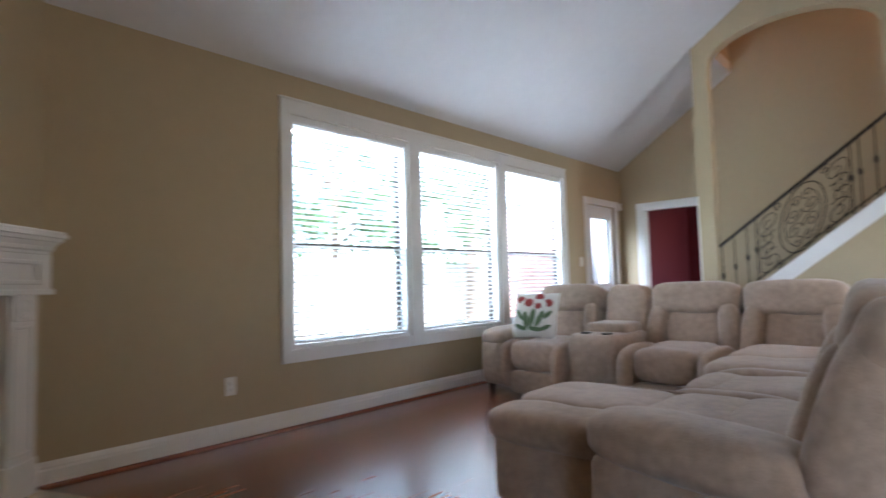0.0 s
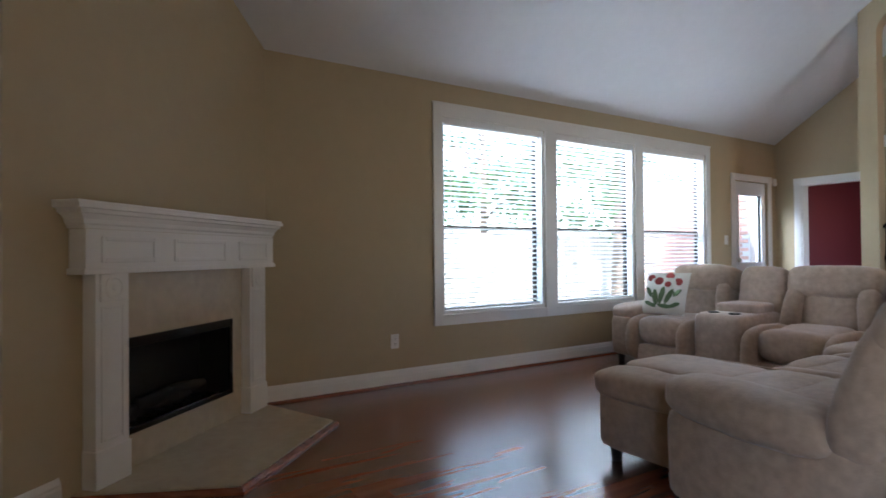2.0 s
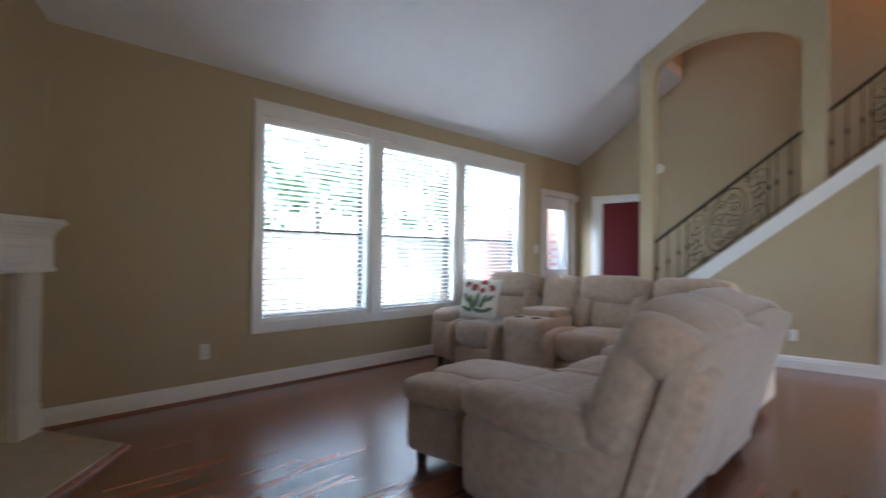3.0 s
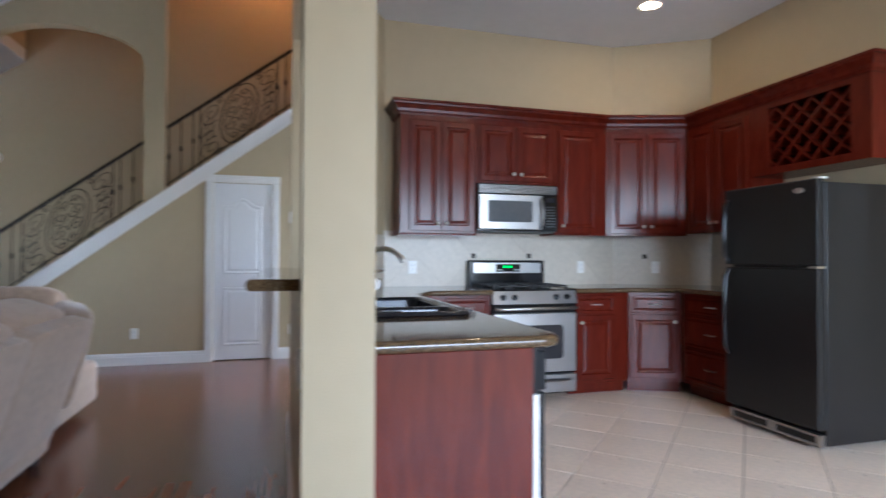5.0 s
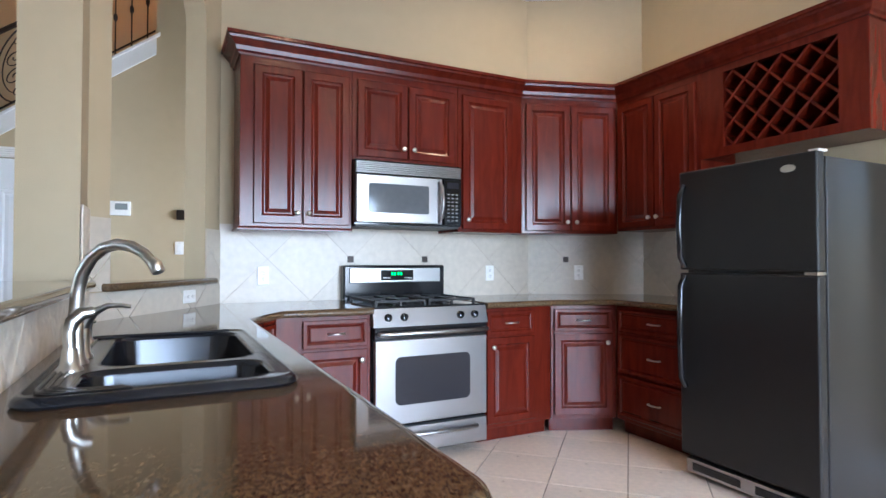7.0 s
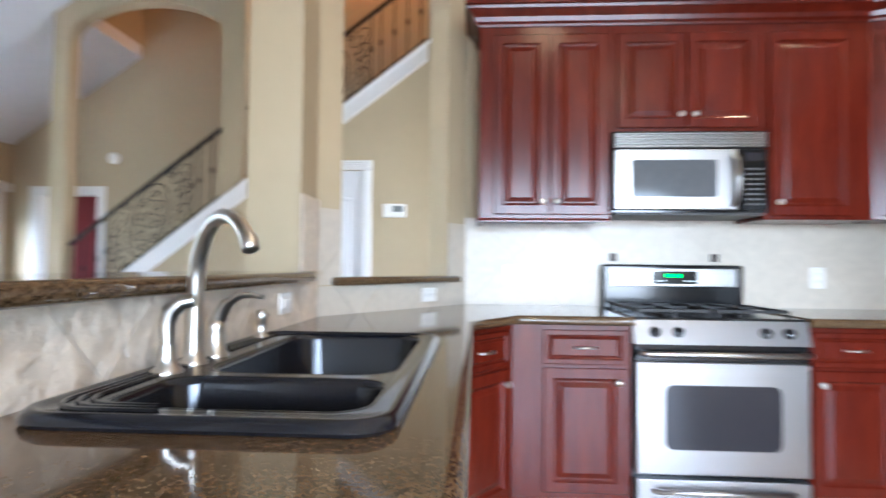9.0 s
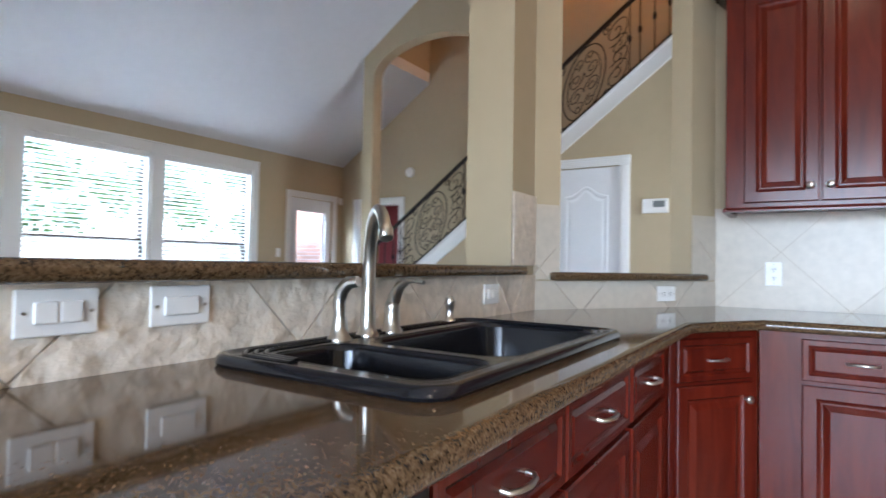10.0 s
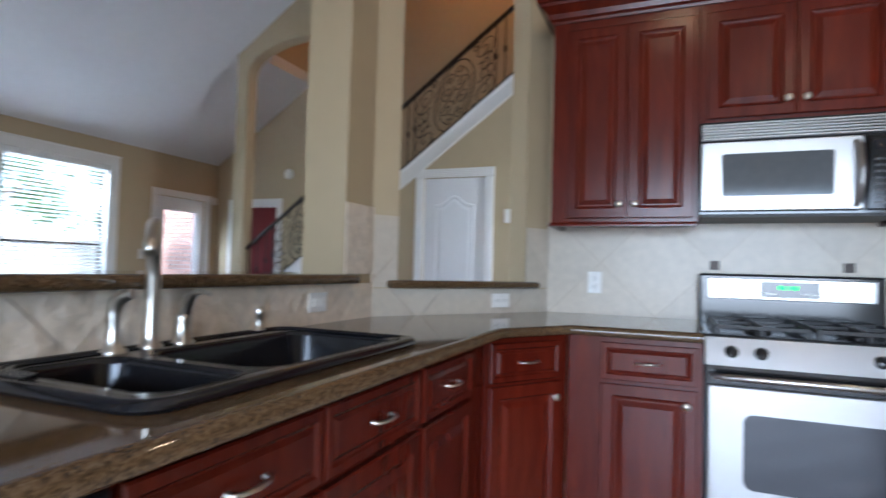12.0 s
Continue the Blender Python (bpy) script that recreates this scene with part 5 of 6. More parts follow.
# ---- outlets, switches, detectors ----
def plate(label, m, kind="outlet", cat="outlet", w=0.072, h=0.116):
    e = thing("wall_plate", label, cat, m)
    part("cover", B(-w / 2, w / 2, -0.007, -0.0005, -h / 2, h / 2, bev=0.003), PLATE, e)
    if kind == "outlet":
        bm = bmesh.new()
        for s in (-1, 1):
            box(bm, -0.016, 0.016, -0.010, -0.006, s * 0.020 - 0.014, s * 0.020 + 0.014, 0.003, 1)
        part("socket", bm, PLATE, e)
        bm = bmesh.new()
        for s in (-1, 1):
            for u in (-0.006, 0.006):
                box(bm, u - 0.0013, u + 0.0013, -0.0108, -0.0095, s * 0.020 - 0.002, s * 0.020 + 0.007)
            box(bm, -0.0025, 0.0025, -0.0108, -0.0095, s * 0.020 - 0.010, s * 0.020 - 0.006)
        part("slots", bm, DARKW, e)
    elif kind == "rocker":
        part("rocker", B(-0.017, 0.017, -0.012, -0.006, -0.034, 0.034, bev=0.003), PLATE, e)
    elif kind == "double":
        for s in (-1, 1):
            part("rocker", B(-0.017, 0.017, -0.012, -0.006, s * 0.0175 - 0.0165, s * 0.0175 + 0.0165, bev=0.003), PLATE, e)
    for s in (-1, 1):
        part("screw", lathe(bmesh.new(), [(0.003, 0), (0.003, 0.001)], 8, pose(0, -0.007, s * 0.046, 90, 0, 0)), NICKEL, e)
    return e


side = lambda y, z: pose(XB1 + 0.012, y, z, 0, 0, 90) @ pose(0, 0, 0, 0, 90, 0)
plate("white outlet plate mounted sideways on the stone tile", side(2.535, 1.022))
plate("white double rocker switch plate on the stone tile", side(2.69, 1.026), "double", "switch")
plate("white single rocker switch plate on the stone tile", side(2.89, 1.026), "rocker", "switch")
plate("white double rocker plate beside the far post", side(4.105, 1.003), "double", "switch")
plate("white sideways outlet below the pass-through ledge", Matrix.Translation((*on_d(0.75, 0.012), 0.985)) @ pose(0, 0, 0, 0, 0, math.degrees(math.atan2(dv.y, dv.x))) @ pose(0, 0, 0, 0, 90, 0))
plate("white outlet on the cream tile near the sink side", pose(3.87, YS - 0.012, 1.09))
plate("white outlet on the cream tile near the corner", pose(5.56, YS - 0.012, 1.09))
kd = Vector((KD1[0] - KD0[0], KD1[1] - KD0[1])).normalized()
kang = math.degrees(math.atan2(kd.y, kd.x))
plate("white outlet on the angled cream tile", pose(KD0[0] + kd.x * 0.40 + kd.y * 0.012, KD0[1] + kd.y * 0.40 - kd.x * 0.012, 1.09, 0, 0, kang))
plate("white outlet on the tan wall by the windows", pose(XW, 2.63, 0.36, 0, 0, 90))
plate("white outlet on the stair wall", pose(1.21, YC, 0.34))
plate("white outlet beside the closet door", pose(2.86, YC, 0.34))
plate("white rocker switch by the pass-through", pose(3.42, YC, 1.30), "rocker", "switch")
plate("white plate on the side of the near post", pose(XB0, 2.30, 0.84, 0, 0, -90), "rocker", "switch")
plate("white switch beside the back door", pose(XW, 7.36, 1.22, 0, 0, 90), "rocker", "switch")
e = thing("thermostat", "white thermostat with a grey display", "thermostat", pose(2.93, YC, 1.64))
part("case", B(-0.105, 0.105, -0.028, 0, -0.062, 0.062, bev=0.006), PLATE, e)
part("display", B(-0.015, 0.08, -0.031, -0.027, -0.012, 0.042), mat("grey display", (0.2, 0.22, 0.22), 0.2), e)
e = thing("door_chime", "small dark bronze box on the stair wall", "chime", pose(3.44, YC, 1.60))
part("case", B(-0.045, 0.045, -0.03, 0, -0.045, 0.045, bev=0.006), BRONZE, e)
e = thing("smoke_detector", "round white smoke detector on the rear wall", "detector", pose(-0.62, YB, 2.38, 90, 0, 0))
part("case", lathe(bmesh.new(), [(0.07, 0), (0.07, 0.015), (0.06, 0.032), (0.03, 0.038)], 20), PLATE, e, smooth=True)
e = thing("motion_sensor", "small white corner sensor above the door", "sensor", pose(XW, YB - 0.06, 2.02, 0, 0, 90))
part("case", B(-0.03, 0.03, -0.04, 0, -0.05, 0.05, bev=0.012), PLATE, e)

# recessed can lights; the last two are added, out of view
for x, y in ((5.69, 4.52), (4.3, 2.9), (5.4, 1.2)):
    e = thing("recessed_light", "lit recessed ceiling can light with white ring", "ceiling light", pose(x, y, KC), "kitchen can lights")
    part("trim_ring", lathe(bmesh.new(), [(0.075, -0.001), (0.095, -0.001), (0.095, -0.006), (0.085, -0.010), (0.075, -0.006)], 24), TRIM, e)
    part("lens", lathe(bmesh.new(), [(0.074, -0.002), (0.06, -0.010), (0.02, -0.016)], 20), BULB, e)
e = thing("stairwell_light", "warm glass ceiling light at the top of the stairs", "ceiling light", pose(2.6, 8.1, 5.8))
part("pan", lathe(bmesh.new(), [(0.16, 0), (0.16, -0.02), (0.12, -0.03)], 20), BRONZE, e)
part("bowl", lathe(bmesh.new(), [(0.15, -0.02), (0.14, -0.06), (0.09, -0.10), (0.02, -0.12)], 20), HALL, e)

# ---- sectional sofa ----
def stuffed(name, e, size, m, k=5.0, n=10, wob=0.012, seed=0.0, label=""):
    return part(name, soft(bmesh.new(), size, m, k, n, wob, seed), FABRIC, e, label, True)


def back_rest(e, cx, cw, y, lean, z=0.0, top=0.27):
    """A reclining back: middle panel, two tapered bolsters and a head roll over a deep seam."""
    off = lambda h: y + h * math.tan(radians(-lean))
    stuffed("back_cushion", e, (cw * 0.60, 0.22, 0.42), pose(cx, off(0.04), 0.57 + z, lean, 0, 0), 5, 12, 0.018, cx + 4)
    for s in (-1, 1):
        stuffed("back_bolster", e, (cw * 0.23, 0.27, 0.46), pose(cx + s * cw * 0.385, off(0.0) - 0.02, 0.56 + z, lean, s * -5, s * 7), 3.4, 11, 0.012, cx + 5 + s)
    stuffed("head_roll", e, (cw + 0.012, 0.30, top), pose(cx, off(0.27) - 0.01, 0.80 + z, lean, 0, 0), 4.2, 13, 0.012, cx + 7)


def seat_pad(e, x0, x1, seed):
    """A seat with a drooping front, a plain apron and fat rolls down both sides."""
    cw, cx = x1 - x0, (x0 + x1) / 2
    stuffed("seat", e, (cw * 0.72, 0.64, 0.22), pose(cx, 0.32, 0.37, 3, 0, 0), 4.5, 13, 0.012, seed)
    stuffed("front_roll", e, (cw * 0.70, 0.22, 0.25), pose(cx, 0.085, 0.355), 3.6, 10, 0.008, seed + 2)
    stuffed("footrest", e, (cw * 0.72, 0.10, 0.19), pose(cx, 0.045, 0.135), 6, 8, 0.005, seed + 3)
    for s in (-1, 1):
        stuffed("side_roll", e, (cw * 0.19, 0.70, 0.43), pose(cx + s * cw * 0.415, 0.27, 0.27), 3.4, 11, 0.008, seed + s)


def feet(e, spots):
    for x, y in spots:
        part("foot", lathe(bmesh.new(), [(0.026, 0), (0.034, 0.085)], 10, pose(x, y, 0)), DARKW, e)


def seat_unit(label, m, w, arm_l=0.0, lean=-14.0, y=0.72):
    """A reclining seat: faces -y, its width along x from 0; its front at y=0."""
    e = thing("sofa_section", label, "sofa", m, "reclining sectional")
    x0 = arm_l
    stuffed("base", e, (w - 0.02, 0.76, 0.30), pose(w / 2, 0.50, 0.215), 14, 9, 0.003, w)
    seat_pad(e, x0, w, w)
    back_rest(e, (x0 + w) / 2, w - x0, y, lean)
    stuffed("rear_panel", e, (w - 0.005, 0.11, 0.78), pose(w / 2, y + 0.17 + 0.08 * math.tan(radians(-lean)), 0.46, lean * 0.85, 0, 0), 14, 10, 0.005, w + 8)
    if arm_l:
        stuffed("arm", e, (arm_l - 0.01, 0.84, 0.42), pose(arm_l / 2, 0.44, 0.28), 7, 11, 0.006, 1.3)
        stuffed("arm_pad", e, (arm_l + 0.06, 0.62, 0.15), pose(arm_l / 2, 0.33, 0.505, 3, 0, 0), 3.2, 13, 0.010, 1.7)
    feet(e, ((0.07, 0.12), (w - 0.07, 0.12), (0.07, 0.80), (w - 0.07, 0.80)))
    return e


def chaise_unit(label, m):
    """The end recliner with its long footrest: seat over x 0 to 0.69, padded arm beyond it."""
    e = thing("sofa_section", label, "sofa", m, "reclining sectional")
    stuffed("chaise_box", e, (0.69, 1.06, 0.35), pose(0.345, 0.04, 0.245), 16, 11, 0.004, 5.4)
    stuffed("chaise_pad", e, (0.49, 0.60, 0.12), pose(0.245, -0.215, 0.425), 5, 14, 0.010, 4.4)
    stuffed("side_bolster", e, (0.235, 0.66, 0.14), pose(0.600, -0.185, 0.402, 0, 7, 0), 4.2, 14, 0.010, 4.9)
    stuffed("seat", e, (0.68, 0.34, 0.14), pose(0.345, 0.235, 0.425), 4.5, 13, 0.012, 6.4)
    stuffed("seat_rear", e, (0.68, 0.40, 0.15), pose(0.345, 0.54, 0.430), 4.5, 13, 0.012, 6.9)
    stuffed("arm", e, (0.205, 0.86, 0.38), pose(0.80, 0.50, 0.245), 9, 12, 0.005, 7.1)
    stuffed("arm_pad", e, (0.295, 0.66, 0.185), pose(0.805, 0.385, 0.462, -4, 0, 0), 3.2, 14, 0.010, 7.7)
    part("piping", tube(bmesh.new(), [(0.005, -0.45 + 0.06 * k, 0.470 - 0.012 * math.exp(-k)) for k in range(11)], 0.006, 6), FABRIC, e)
    back_rest(e, 0.345, 0.69, 0.775, -21, 0.0, 0.28)
    stuffed("back_wing", e, (0.25, 0.20, 0.50), pose(0.81, 0.80, 0.615, -19, 0, 0), 3.4, 13, 0.010, 9.1)
    stuffed("wing_side", e, (0.19, 0.34, 0.60), pose(0.795, 0.875, 0.49, -18, 0, 0), 9, 11, 0.006, 9.7)
    stuffed("wing_head", e, (0.26, 0.27, 0.20), pose(0.80, 0.925, 0.800, -21, 0, 0), 3.6, 13, 0.012, 9.9)
    stuffed("rear_panel", e, (0.925, 0.09, 0.78), pose(0.465, 0.925, 0.46, -18, 0, 0), 14, 12, 0.004, 3.8)
    feet(e, ((0.07, -0.41), (0.62, -0.41), (0.85, 0.12), (0.07, 0.72), (0.85, 0.72)))
    return e


FRY = 4.82
seat_unit("taupe microfibre recliner section with a padded arm", pose(-1.60, FRY, 0), 0.88, arm_l=0.25)
seat_unit("armless taupe microfibre recliner beside the console", pose(-0.27, FRY, 0), 0.69)
e = thing("sofa_console", "taupe sofa console with cup holders and padded lid", "console", pose(-0.715, FRY, 0), "reclining sectional")
stuffed("base", e, (0.435, 0.86, 0.53), pose(0.22, 0.45, 0.295), 11, 10, 0.004, 2)
stuffed("lid", e, (0.35, 0.36, 0.095), pose(0.22, 0.46, 0.585), 6, 10, 0.006, 3)
stuffed("back", e, (0.40, 0.27, 0.54), pose(0.24, 0.76, 0.66, -16, 0, 0), 5, 12, 0.012, 4)
for dx in (-0.09, 0.09):
    part("cup_holder", lathe(bmesh.new(), [(0.045, 0), (0.045, 0.012), (0.036, 0.012), (0.034, 0.002)], 16, pose(0.22 + dx, 0.14, 0.552)), DARKW, e)
e = thing("sofa_section", "taupe corner wedge of the sectional", "sofa", pose(0.425, 4.30, 0), "reclining sectional")
stuffed("base", e, (0.94, 1.10, 0.32), pose(0.50, 0.64, 0.23), 12, 10, 0.004, 3)
stuffed("seat", e, (0.62, 0.74, 0.22), pose(0.34, 0.86, 0.38), 4.5, 12, 0.014, 6)
stuffed("seat_insert", e, (0.72, 0.52, 0.22), pose(0.40, 0.27, 0.38), 4.5, 12, 0.014, 8)
back_rest(e, 0.335, 0.66, 1.24, -14)
stuffed("rear_panel", e, (0.66, 0.11, 0.78), pose(0.335, 1.43, 0.46, -12, 0, 0), 14, 10, 0.005, 11)
stuffed("corner_back", e, (0.98, 0.24, 0.66), pose(0.86, 0.70, 0.52, -12, 0, -70), 5, 13, 0.012, 10)
feet(e, ((0.10, 0.15), (0.85, 0.20), (0.12, 1.05), (0.70, 1.10)))
seat_unit("armless taupe recliner section facing the windows", pose(0.61, 4.285, 0, 0, 0, -90), 0.85, lean=-20, y=0.715)
chaise_unit("tan microfibre chaise section with a thick rounded arm", pose(0.62, 3.432, 0, 0, 0, -90))

# flowered cushion
e = thing("throw_pillow", "white linen throw pillow printed with red flowers", "pillow", pose(-1.16, 5.12, 0.68, 68, 0, 10))
def puff(u, v):
    return 0.075 * math.sqrt(max(0.0, (1 - u ** 4) * (1 - v ** 4)))
bm = bmesh.new()
N = 14
grid = {}
for s in (1, -1):
    for i in range(N + 1):
        for j in range(N + 1):
            u, v = 2 * i / N - 1, 2 * j / N - 1
            edge = i in (0, N) or j in (0, N)
            if s < 0 and edge:
                grid[s, i, j] = grid[1, i, j]
            else:
                pin = 1 - 0.05 * (1 - abs(u * v))
                grid[s, i, j] = bm.verts.new((0.21 * u * pin, 0.21 * v * pin, s * puff(u, v)))
    for i in range(N):
        for j in range(N):
            bm.faces.new([grid[s, i + a, j + b] for a, b in ((0, 0), (1, 0), (1, 1), (0, 1))])
part("cover", bm, CANVAS, e, smooth=True)
def print_on(name, x, y, r, sx, sy, turn, mt):
    part(name, lathe(bmesh.new(), [(r, -0.004), (r * 0.92, 0.003), (r * 0.3, 0.004)], 12, pose(x, y, puff(x / 0.2, y / 0.2), 0, 0, turn) @ Matrix.Diagonal((sx, sy, 1, 1))), mt, e)
for x, y, r in ((-0.125, 0.125, 0.040), (-0.045, 0.095, 0.046), (0.05, 0.145, 0.044), (0.135, 0.095, 0.042), (0.045, 0.065, 0.034)):
    print_on("printed_flower", x, y, r, 1, 0.9, 0, PETAL)
    print_on("flower_heart", x + 0.004, y + 0.006, r * 0.45, 1, 0.8, 20, CANVAS)
for x, y, t, k in ((-0.12, -0.02, 35, 1.0), (-0.06, -0.06, 12, 1.3), (0.0, -0.04, -8, 1.4), (0.07, -0.05, -24, 1.3), (0.13, -0.02, -48, 1.0), (-0.10, -0.13, 70, 1.0), (0.03, -0.14, 80, 1.1), (0.12, -0.13, -70, 1.0)):
    print_on("printed_leaf", x, y, 0.042 * k, 0.5, 1.5, t, STEMG)

# things in the burgundy room: a table with a yellow bowl
e = thing("side_table", "pale stone-topped table in the burgundy room", "table", pose(-1.0, 10.3, 0))
part("tabletop", B(-0.6, 0.6, -0.4, 0.4, 0.74, 0.78, bev=0.008), PLATE, e)
for sx in (-0.5, 0.5):
    for sy in (-0.3, 0.3):
        part("leg", lathe(bmesh.new(), [(0.03, 0), (0.04, 0.3), (0.03, 0.74)], 10, pose(sx, sy, 0)), DARKW, e)
e = thing("flower_bowl", "dark bowl with yellow flowers on the table", "bowl", pose(-0.95, 10.15, 0.78))
part("bowl", lathe(bmesh.new(), [(0.06, 0), (0.14, 0.06), (0.16, 0.14), (0.15, 0.14), (0.05, 0.02)], 16), DARKW, e, smooth=True)
for k in range(7):
    a = k * 0.9
    part("flower", lathe(bmesh.new(), [(0.01, 0), (0.05, 0.02), (0.045, 0.045), (0.01, 0.05)], 8, pose(0.09 * math.cos(a), 0.09 * math.sin(a), 0.13)), YELLOW, e)

# ---- outside the windows ----
ground = solid("ground", B(-60, XW - 0.15, -40, 60, -0.5, -0.25), GRASS, "green lawn outside")
patio = solid("pavement_patio", B(-5.6, XW - 0.16, 4.5, 11, -0.249, -0.15), MORTAR, "pale concrete patio slab")
fence = thing("fence", "weathered grey wooden privacy fence", "fence", pose(-9.0, 0, -0.25))
bd = finish("fence_board", B(-0.011, 0.011, 0, 0.135, 0, 1.85, bev=0.004, seg=1), FENCE)
for k in range(170):
    o = new("fence_board", bd)
    o.parent = fence
    o.matrix_local = pose(random.uniform(-0.004, 0.004), -6 + 0.141 * k, random.uniform(-0.01, 0.01))
for z in (0.35, 1.5):
    part("fence_rail", B(-0.06, -0.015, -6, 18, z, z + 0.09), FENCE, fence)
# brick porch pier and far brick wall
def brick_wall(label, m, w, h, th):
    e = thing("brick_pier", label, "wall", m)
    part("core", B(0.01, w - 0.01, 0.01, th - 0.01, 0, h), MORTAR, e)
    me = finish("brick", B(0, 0.205, 0, 0.05, 0, 0.062, bev=0.004, seg=1), BRICK)
    for r in range(int(h / 0.075)):
        off = 0.108 if r % 2 else 0
        k = 0
        while off + 0.216 * k + 0.205 <= w + 0.01:
            o = new("brick", me)
            o.parent = e
            o.matrix_local = pose(off + 0.216 * k, -0.002, 0.008 + 0.075 * r)
            k += 1
    return e


brick_wall("red brick house wall seen through the back door", pose(-5.6, 10.5, -0.2), 2.3, 2.7, 0.2)


def tree(x, y, h, r, seed):
    random.seed(seed)
    e = thing("tree", "leafy green garden tree behind the fence", "tree", pose(x, y, -0.25), "garden trees")
    part("trunk", tube(bmesh.new(), [(0, 0, 0), (0.05, 0.02, h * 0.3), (0.02, 0.08, h * 0.6), (0.1, 0, h * 0.85)], [0.16, 0.12, 0.09, 0.03], 10), BARK, e)
    for k in range(6):
        a, z = k * 1.1, h * (0.35 + 0.07 * k)
        part("limb", tube(bmesh.new(), [(0.03, 0.03, z), (r * 0.4 * math.cos(a), r * 0.4 * math.sin(a), z + 0.5), (r * 0.8 * math.cos(a), r * 0.8 * math.sin(a), z + 0.9)], [0.06, 0.04, 0.015], 6), BARK, e)
    vs, fs = [], []
    clumps = [(random.gauss(0, r * 0.45), random.gauss(0, r * 0.45), random.uniform(h * 0.3, h), random.uniform(0.35, 0.7)) for _ in range(34)]
    for cx, cy, cz, cr in clumps:
        for _ in range(150):
            p = Vector((random.gauss(0, 1), random.gauss(0, 1), random.gauss(0, 0.8))).normalized() * cr * random.uniform(0.5, 1.05) + Vector((cx, cy, cz))
            u = Vector((random.gauss(0, 1), random.gauss(0, 1), random.gauss(0, 1))).normalized()
            v = u.orthogonal().normalized()
            s = random.uniform(0.05, 0.10)
            b = len(vs)
            vs += [p - u * s, p + v * s * 0.45, p + u * s, p - v * s * 0.45]
            fs.append((b, b + 1, b + 2, b + 3))
    me = bpy.data.meshes.new("crown")
    me.from_pydata(vs, [], fs)
    me.materials.append(LEAF)
    c = new("crown", me)
    c.parent = e
    return e


tree(-11.5, 3.2, 6.5, 2.6, 3)
tree(-12.5, 8.0, 7.0, 2.8, 4)
tree(-8.0, 12.5, 5.5, 2.2, 6)
tree(-10.6, 5.7, 5.6, 2.3, 9)
tree(-12.0, 11.0, 6.8, 2.6, 12)
tree(-11.0, 0.4, 6.0, 2.4, 15)

# ---- tiles and boards, piece by piece ----
def clip_poly(poly, rect):
    """A convex outline cut to a rectangle."""
    x0, x1, y0, y1 = rect
    for ax, lim, keep in ((0, x0, 1), (0, x1, -1), (1, y0, 1), (1, y1, -1)):
        out = []
        for i, p in enumerate(poly):
            q = poly[(i + 1) % len(poly)]
            a, b = (p[ax] - lim) * keep, (q[ax] - lim) * keep
            if a >= 0:
                out.append(p)
            if a * b < 0:
                t = a / (a - b)
                out.append((p[0] + (q[0] - p[0]) * t, p[1] + (q[1] - p[1]) * t))
        poly = out
        if len(poly) < 3:
            return []
    return poly


def area(p):
    return abs(sum(a[0] * b[1] - b[0] * a[1] for a, b in zip(p, p[1:] + p[:1]))) / 2


def diamonds(rect, side, gap, origin):
    h = side / math.sqrt(2)
    g = h - gap * 0.7071
    out = []
    n0, n1 = int((rect[0] - origin[0]) / h) - 2, int((rect[1] - origin[0]) / h) + 2
    m0, m1 = int((rect[2] - origin[1]) / h) - 2, int((rect[3] - origin[1]) / h) + 2
    for i in range(n0, n1 + 1):
        for j in range(m0, m1 + 1):
            if (i + j) % 2:
                continue
            cx, cy = origin[0] + i * h, origin[1] + j * h
            p = clip_poly([(cx - g, cy), (cx, cy - g), (cx + g, cy), (cx, cy + g)], rect)
            if len(p) > 2 and area(p) > 0.0006:
                out.append(p)
    return out


def wall_tiles(name, label, m, rect, origin, material, depth=0.008, side=0.39, holes=()):
    """Diagonal tiles on a wall that faces -y: rect is along x and z."""
    e = tagged(new(name), label, "", "", "structure")
    e.matrix_world = m
    part("grout_bed", B(rect[0], rect[1], -0.004, -0.0005, rect[2], rect[3]), GROUTL, e)
    for p in diamonds(rect, side, 0.004, origin):
        part("tile", extr(bmesh.new(), [(x, -0.0005, z) for x, z in p], (0, -depth, 0)), material, e)
    return e


GROUTL = mat("tan grout", (0.47, 0.40, 0.31), 0.9, 0, 0.1, 30)
TOPT = 1.385
wall_tiles("wall_tiles_range", "cream diagonal wall tiles behind the range", pose(3.61, YS, 0), (0.0, KD0[0] - 3.61, CT1, TOPT + 0.03), (1.116, 1.195), SPLASH)
wall_tiles("wall_tiles_angle", "cream diagonal wall tiles in the corner", pose(KD0[0], KD0[1], 0, 0, 0, kang), (0.0, math.dist(KD0, KD1), CT1, TOPT + 0.03), (0.576, 1.195), SPLASH)
wall_tiles("wall_tiles_fridge", "cream diagonal wall tiles beside the fridge", pose(XR, KD1[1], 0, 0, 0, -90), (0.0, 1.13, CT1, TOPT + 0.03), (0.3, 1.195), SPLASH)
wall_tiles("wall_tiles_bar", "rough cream stone tiles under the bar ledge", pose(XB1, 2.262, 0, 0, 0, 90), (0.0, PF1 - 2.262, CT1, 1.069), (0.644, 0.925), SLATE, 0.010)
wall_tiles("wall_tiles_post", "rough cream stone tiles on the far post", pose(XB1, PF0, 0, 0, 0, 90), (0.0, PF1 - PF0, 1.11, 1.405), (0.1, 1.25), SLATE, 0.010)
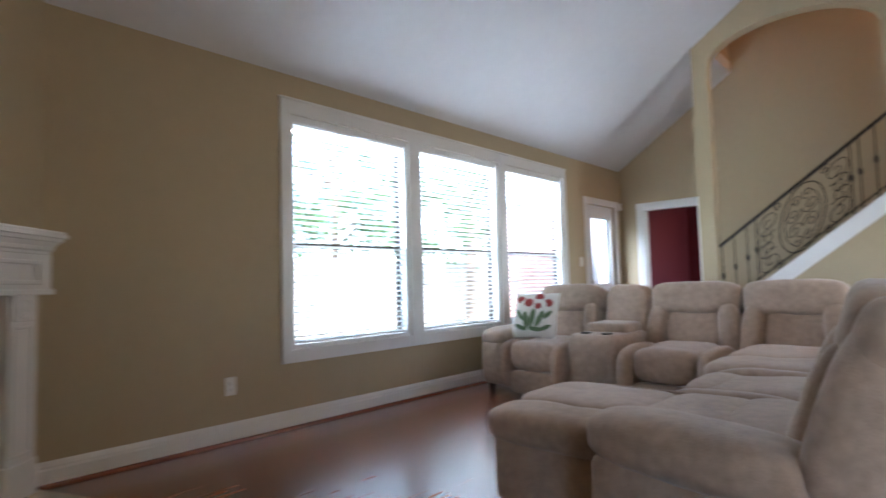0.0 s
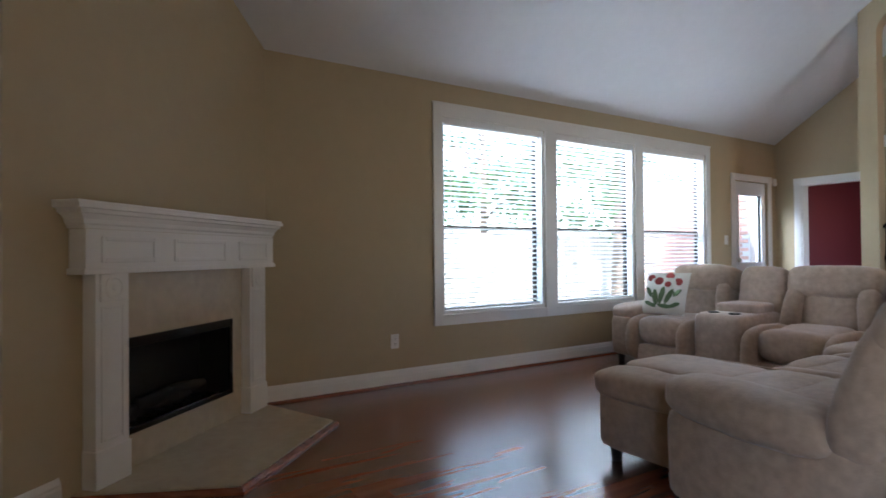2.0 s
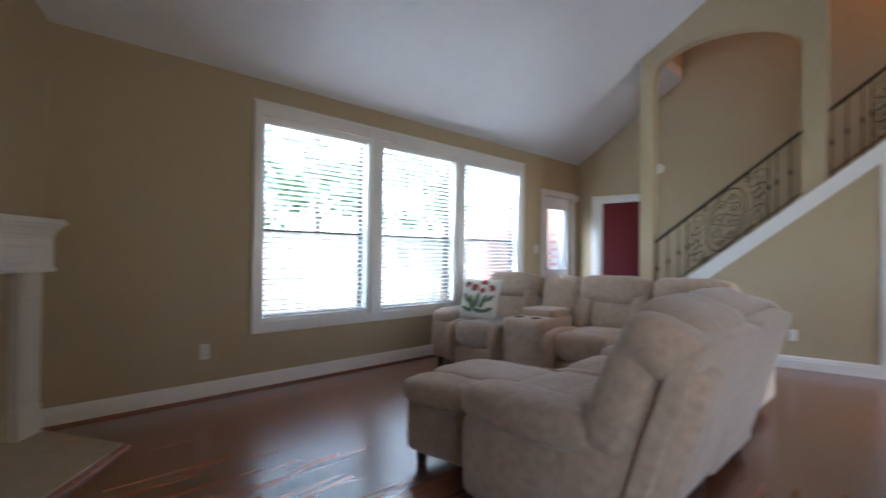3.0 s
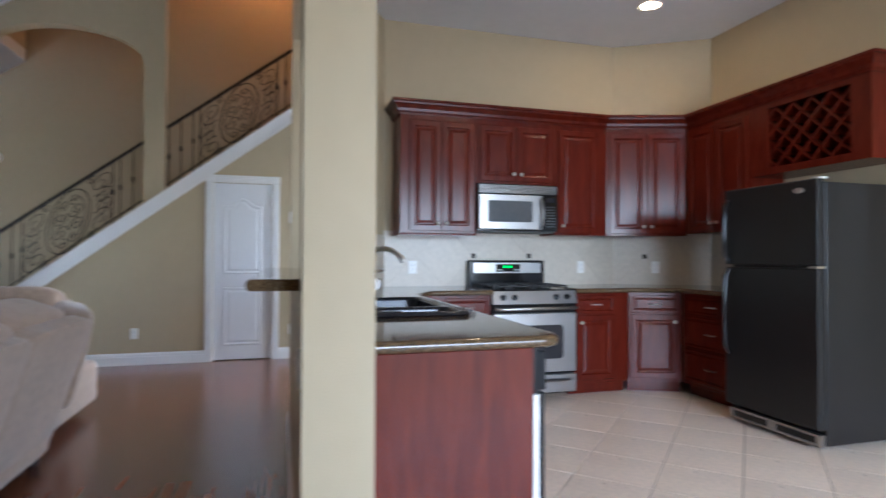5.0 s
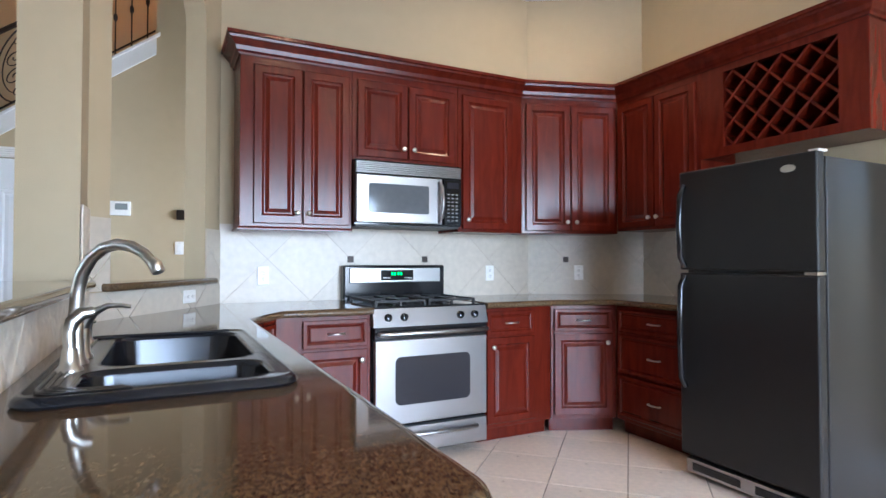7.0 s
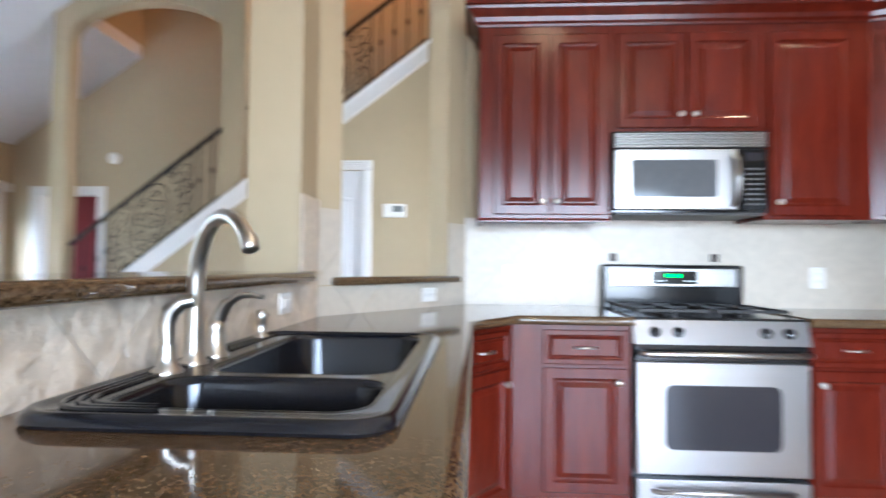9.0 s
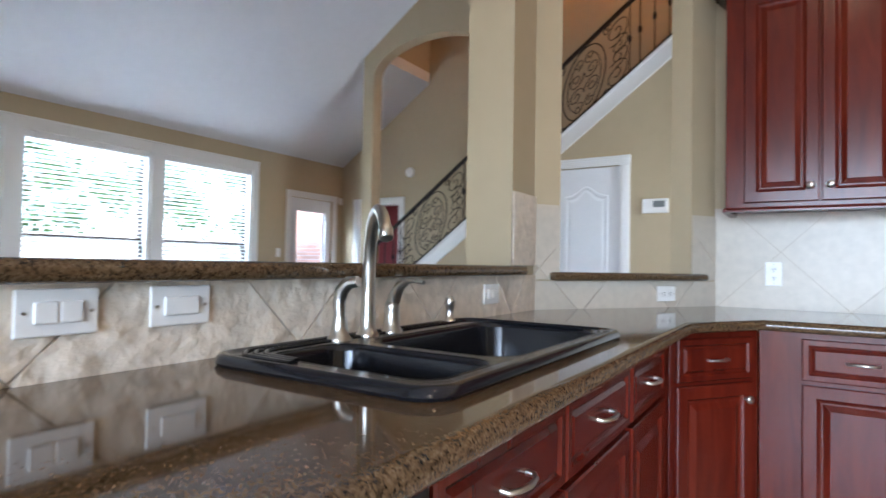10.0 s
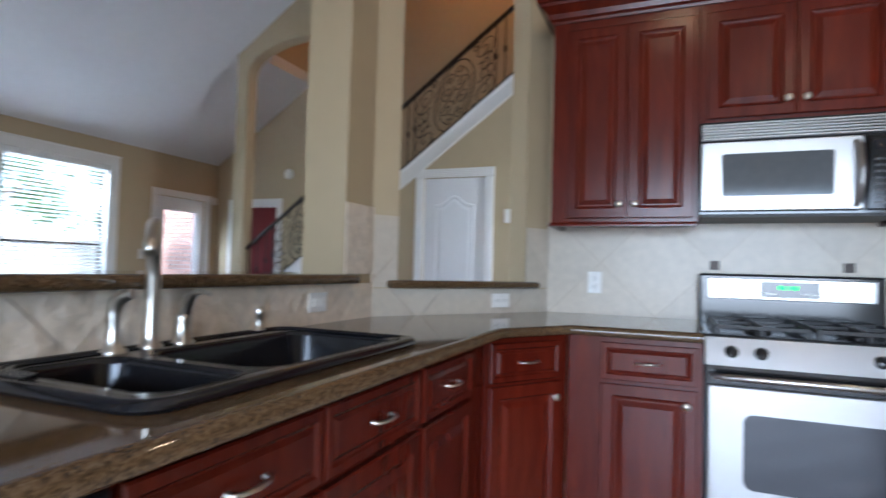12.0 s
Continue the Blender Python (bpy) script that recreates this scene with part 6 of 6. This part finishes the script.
wall_tiles("wall_tiles_near_post", "rough cream stone tiles on the near post", pose(XB1, PN0 + 0.075, 0, 0, 0, 90), (0.0, PN1 - PN0 - 0.075, 1.072, 1.405), (0.1, 1.25), SLATE, 0.010)
dang = math.degrees(math.atan2(dv.y, dv.x))
wall_tiles("wall_tiles_pass", "cream tiles below the pass-through", pose(DG0[0], DG0[1], 0, 0, 0, dang), (0.0, DL, CT1, 1.044), (0.52, 0.9), SPLASH)
wall_tiles("wall_tiles_pass_left", "cream tiles left of the pass-through", pose(DG0[0], DG0[1], 0, 0, 0, dang), (0.0, O0 - 0.004, 1.05, 1.375), (0.3, 1.1), SPLASH)
wall_tiles("wall_tiles_pass_right", "cream tiles right of the pass-through", pose(DG0[0], DG0[1], 0, 0, 0, dang), (O1 + 0.004, DL, 1.05, 1.375), (0.3, 1.1), SPLASH)
for x, z, mm in ((0.84, 1.195, pose(3.61, YS, 0)), (1.40, 1.195, pose(3.61, YS, 0)), (0.30, 1.195, pose(KD0[0], KD0[1], 0, 0, 0, kang))):
    e = tagged(part("accent_tile", B(-0.022, 0.022, -0.011, -0.0005, -0.022, 0.022, bev=0.002), BRONZE), "small dark bronze accent tile in the backsplash", "tile", "accent tiles")
    e.matrix_world = mm @ pose(x, 0, z)

# kitchen floor tiles on the diagonal
for p in diamonds((2.902, 8.1, -1.8, 5.44), 0.405, 0.007, (4.0, 1.0)):
    cx, cy = sum(q[0] for q in p) / len(p), sum(q[1] for q in p) / len(p)
    bm = extr(bmesh.new(), [(x - cx, y - cy, -0.007) for x, y in p], (0, 0, 0.007))
    t = part("tile", bm, TILEF, floor_kitchen)
    t.location = (cx, cy, 0)

# living room boards along the room
random.seed(11)
bw = 0.127
meshes = {}
x = XW
while x < 2.898:
    y = -1.2 - random.uniform(0, 1.2)
    x1 = min(x + bw, 2.899)
    while y < 8.9:
        ln = 1.85
        y0, y1 = max(y, -1.2), min(y + ln, 8.72)
        if y1 - y0 > 0.05:
            key = (round(x1 - x, 3), round(y1 - y0, 2))
            if key not in meshes:
                meshes[key] = finish("floor_board", B(0.0001, key[0] - 0.0001, 0.0001, key[1] - 0.0001, -0.011, 0), WOODF)
            o = new("floor_board", meshes[key])
            o.parent = floor_living
            o.location = (x, y0, 0)
        y += ln
    x += bw
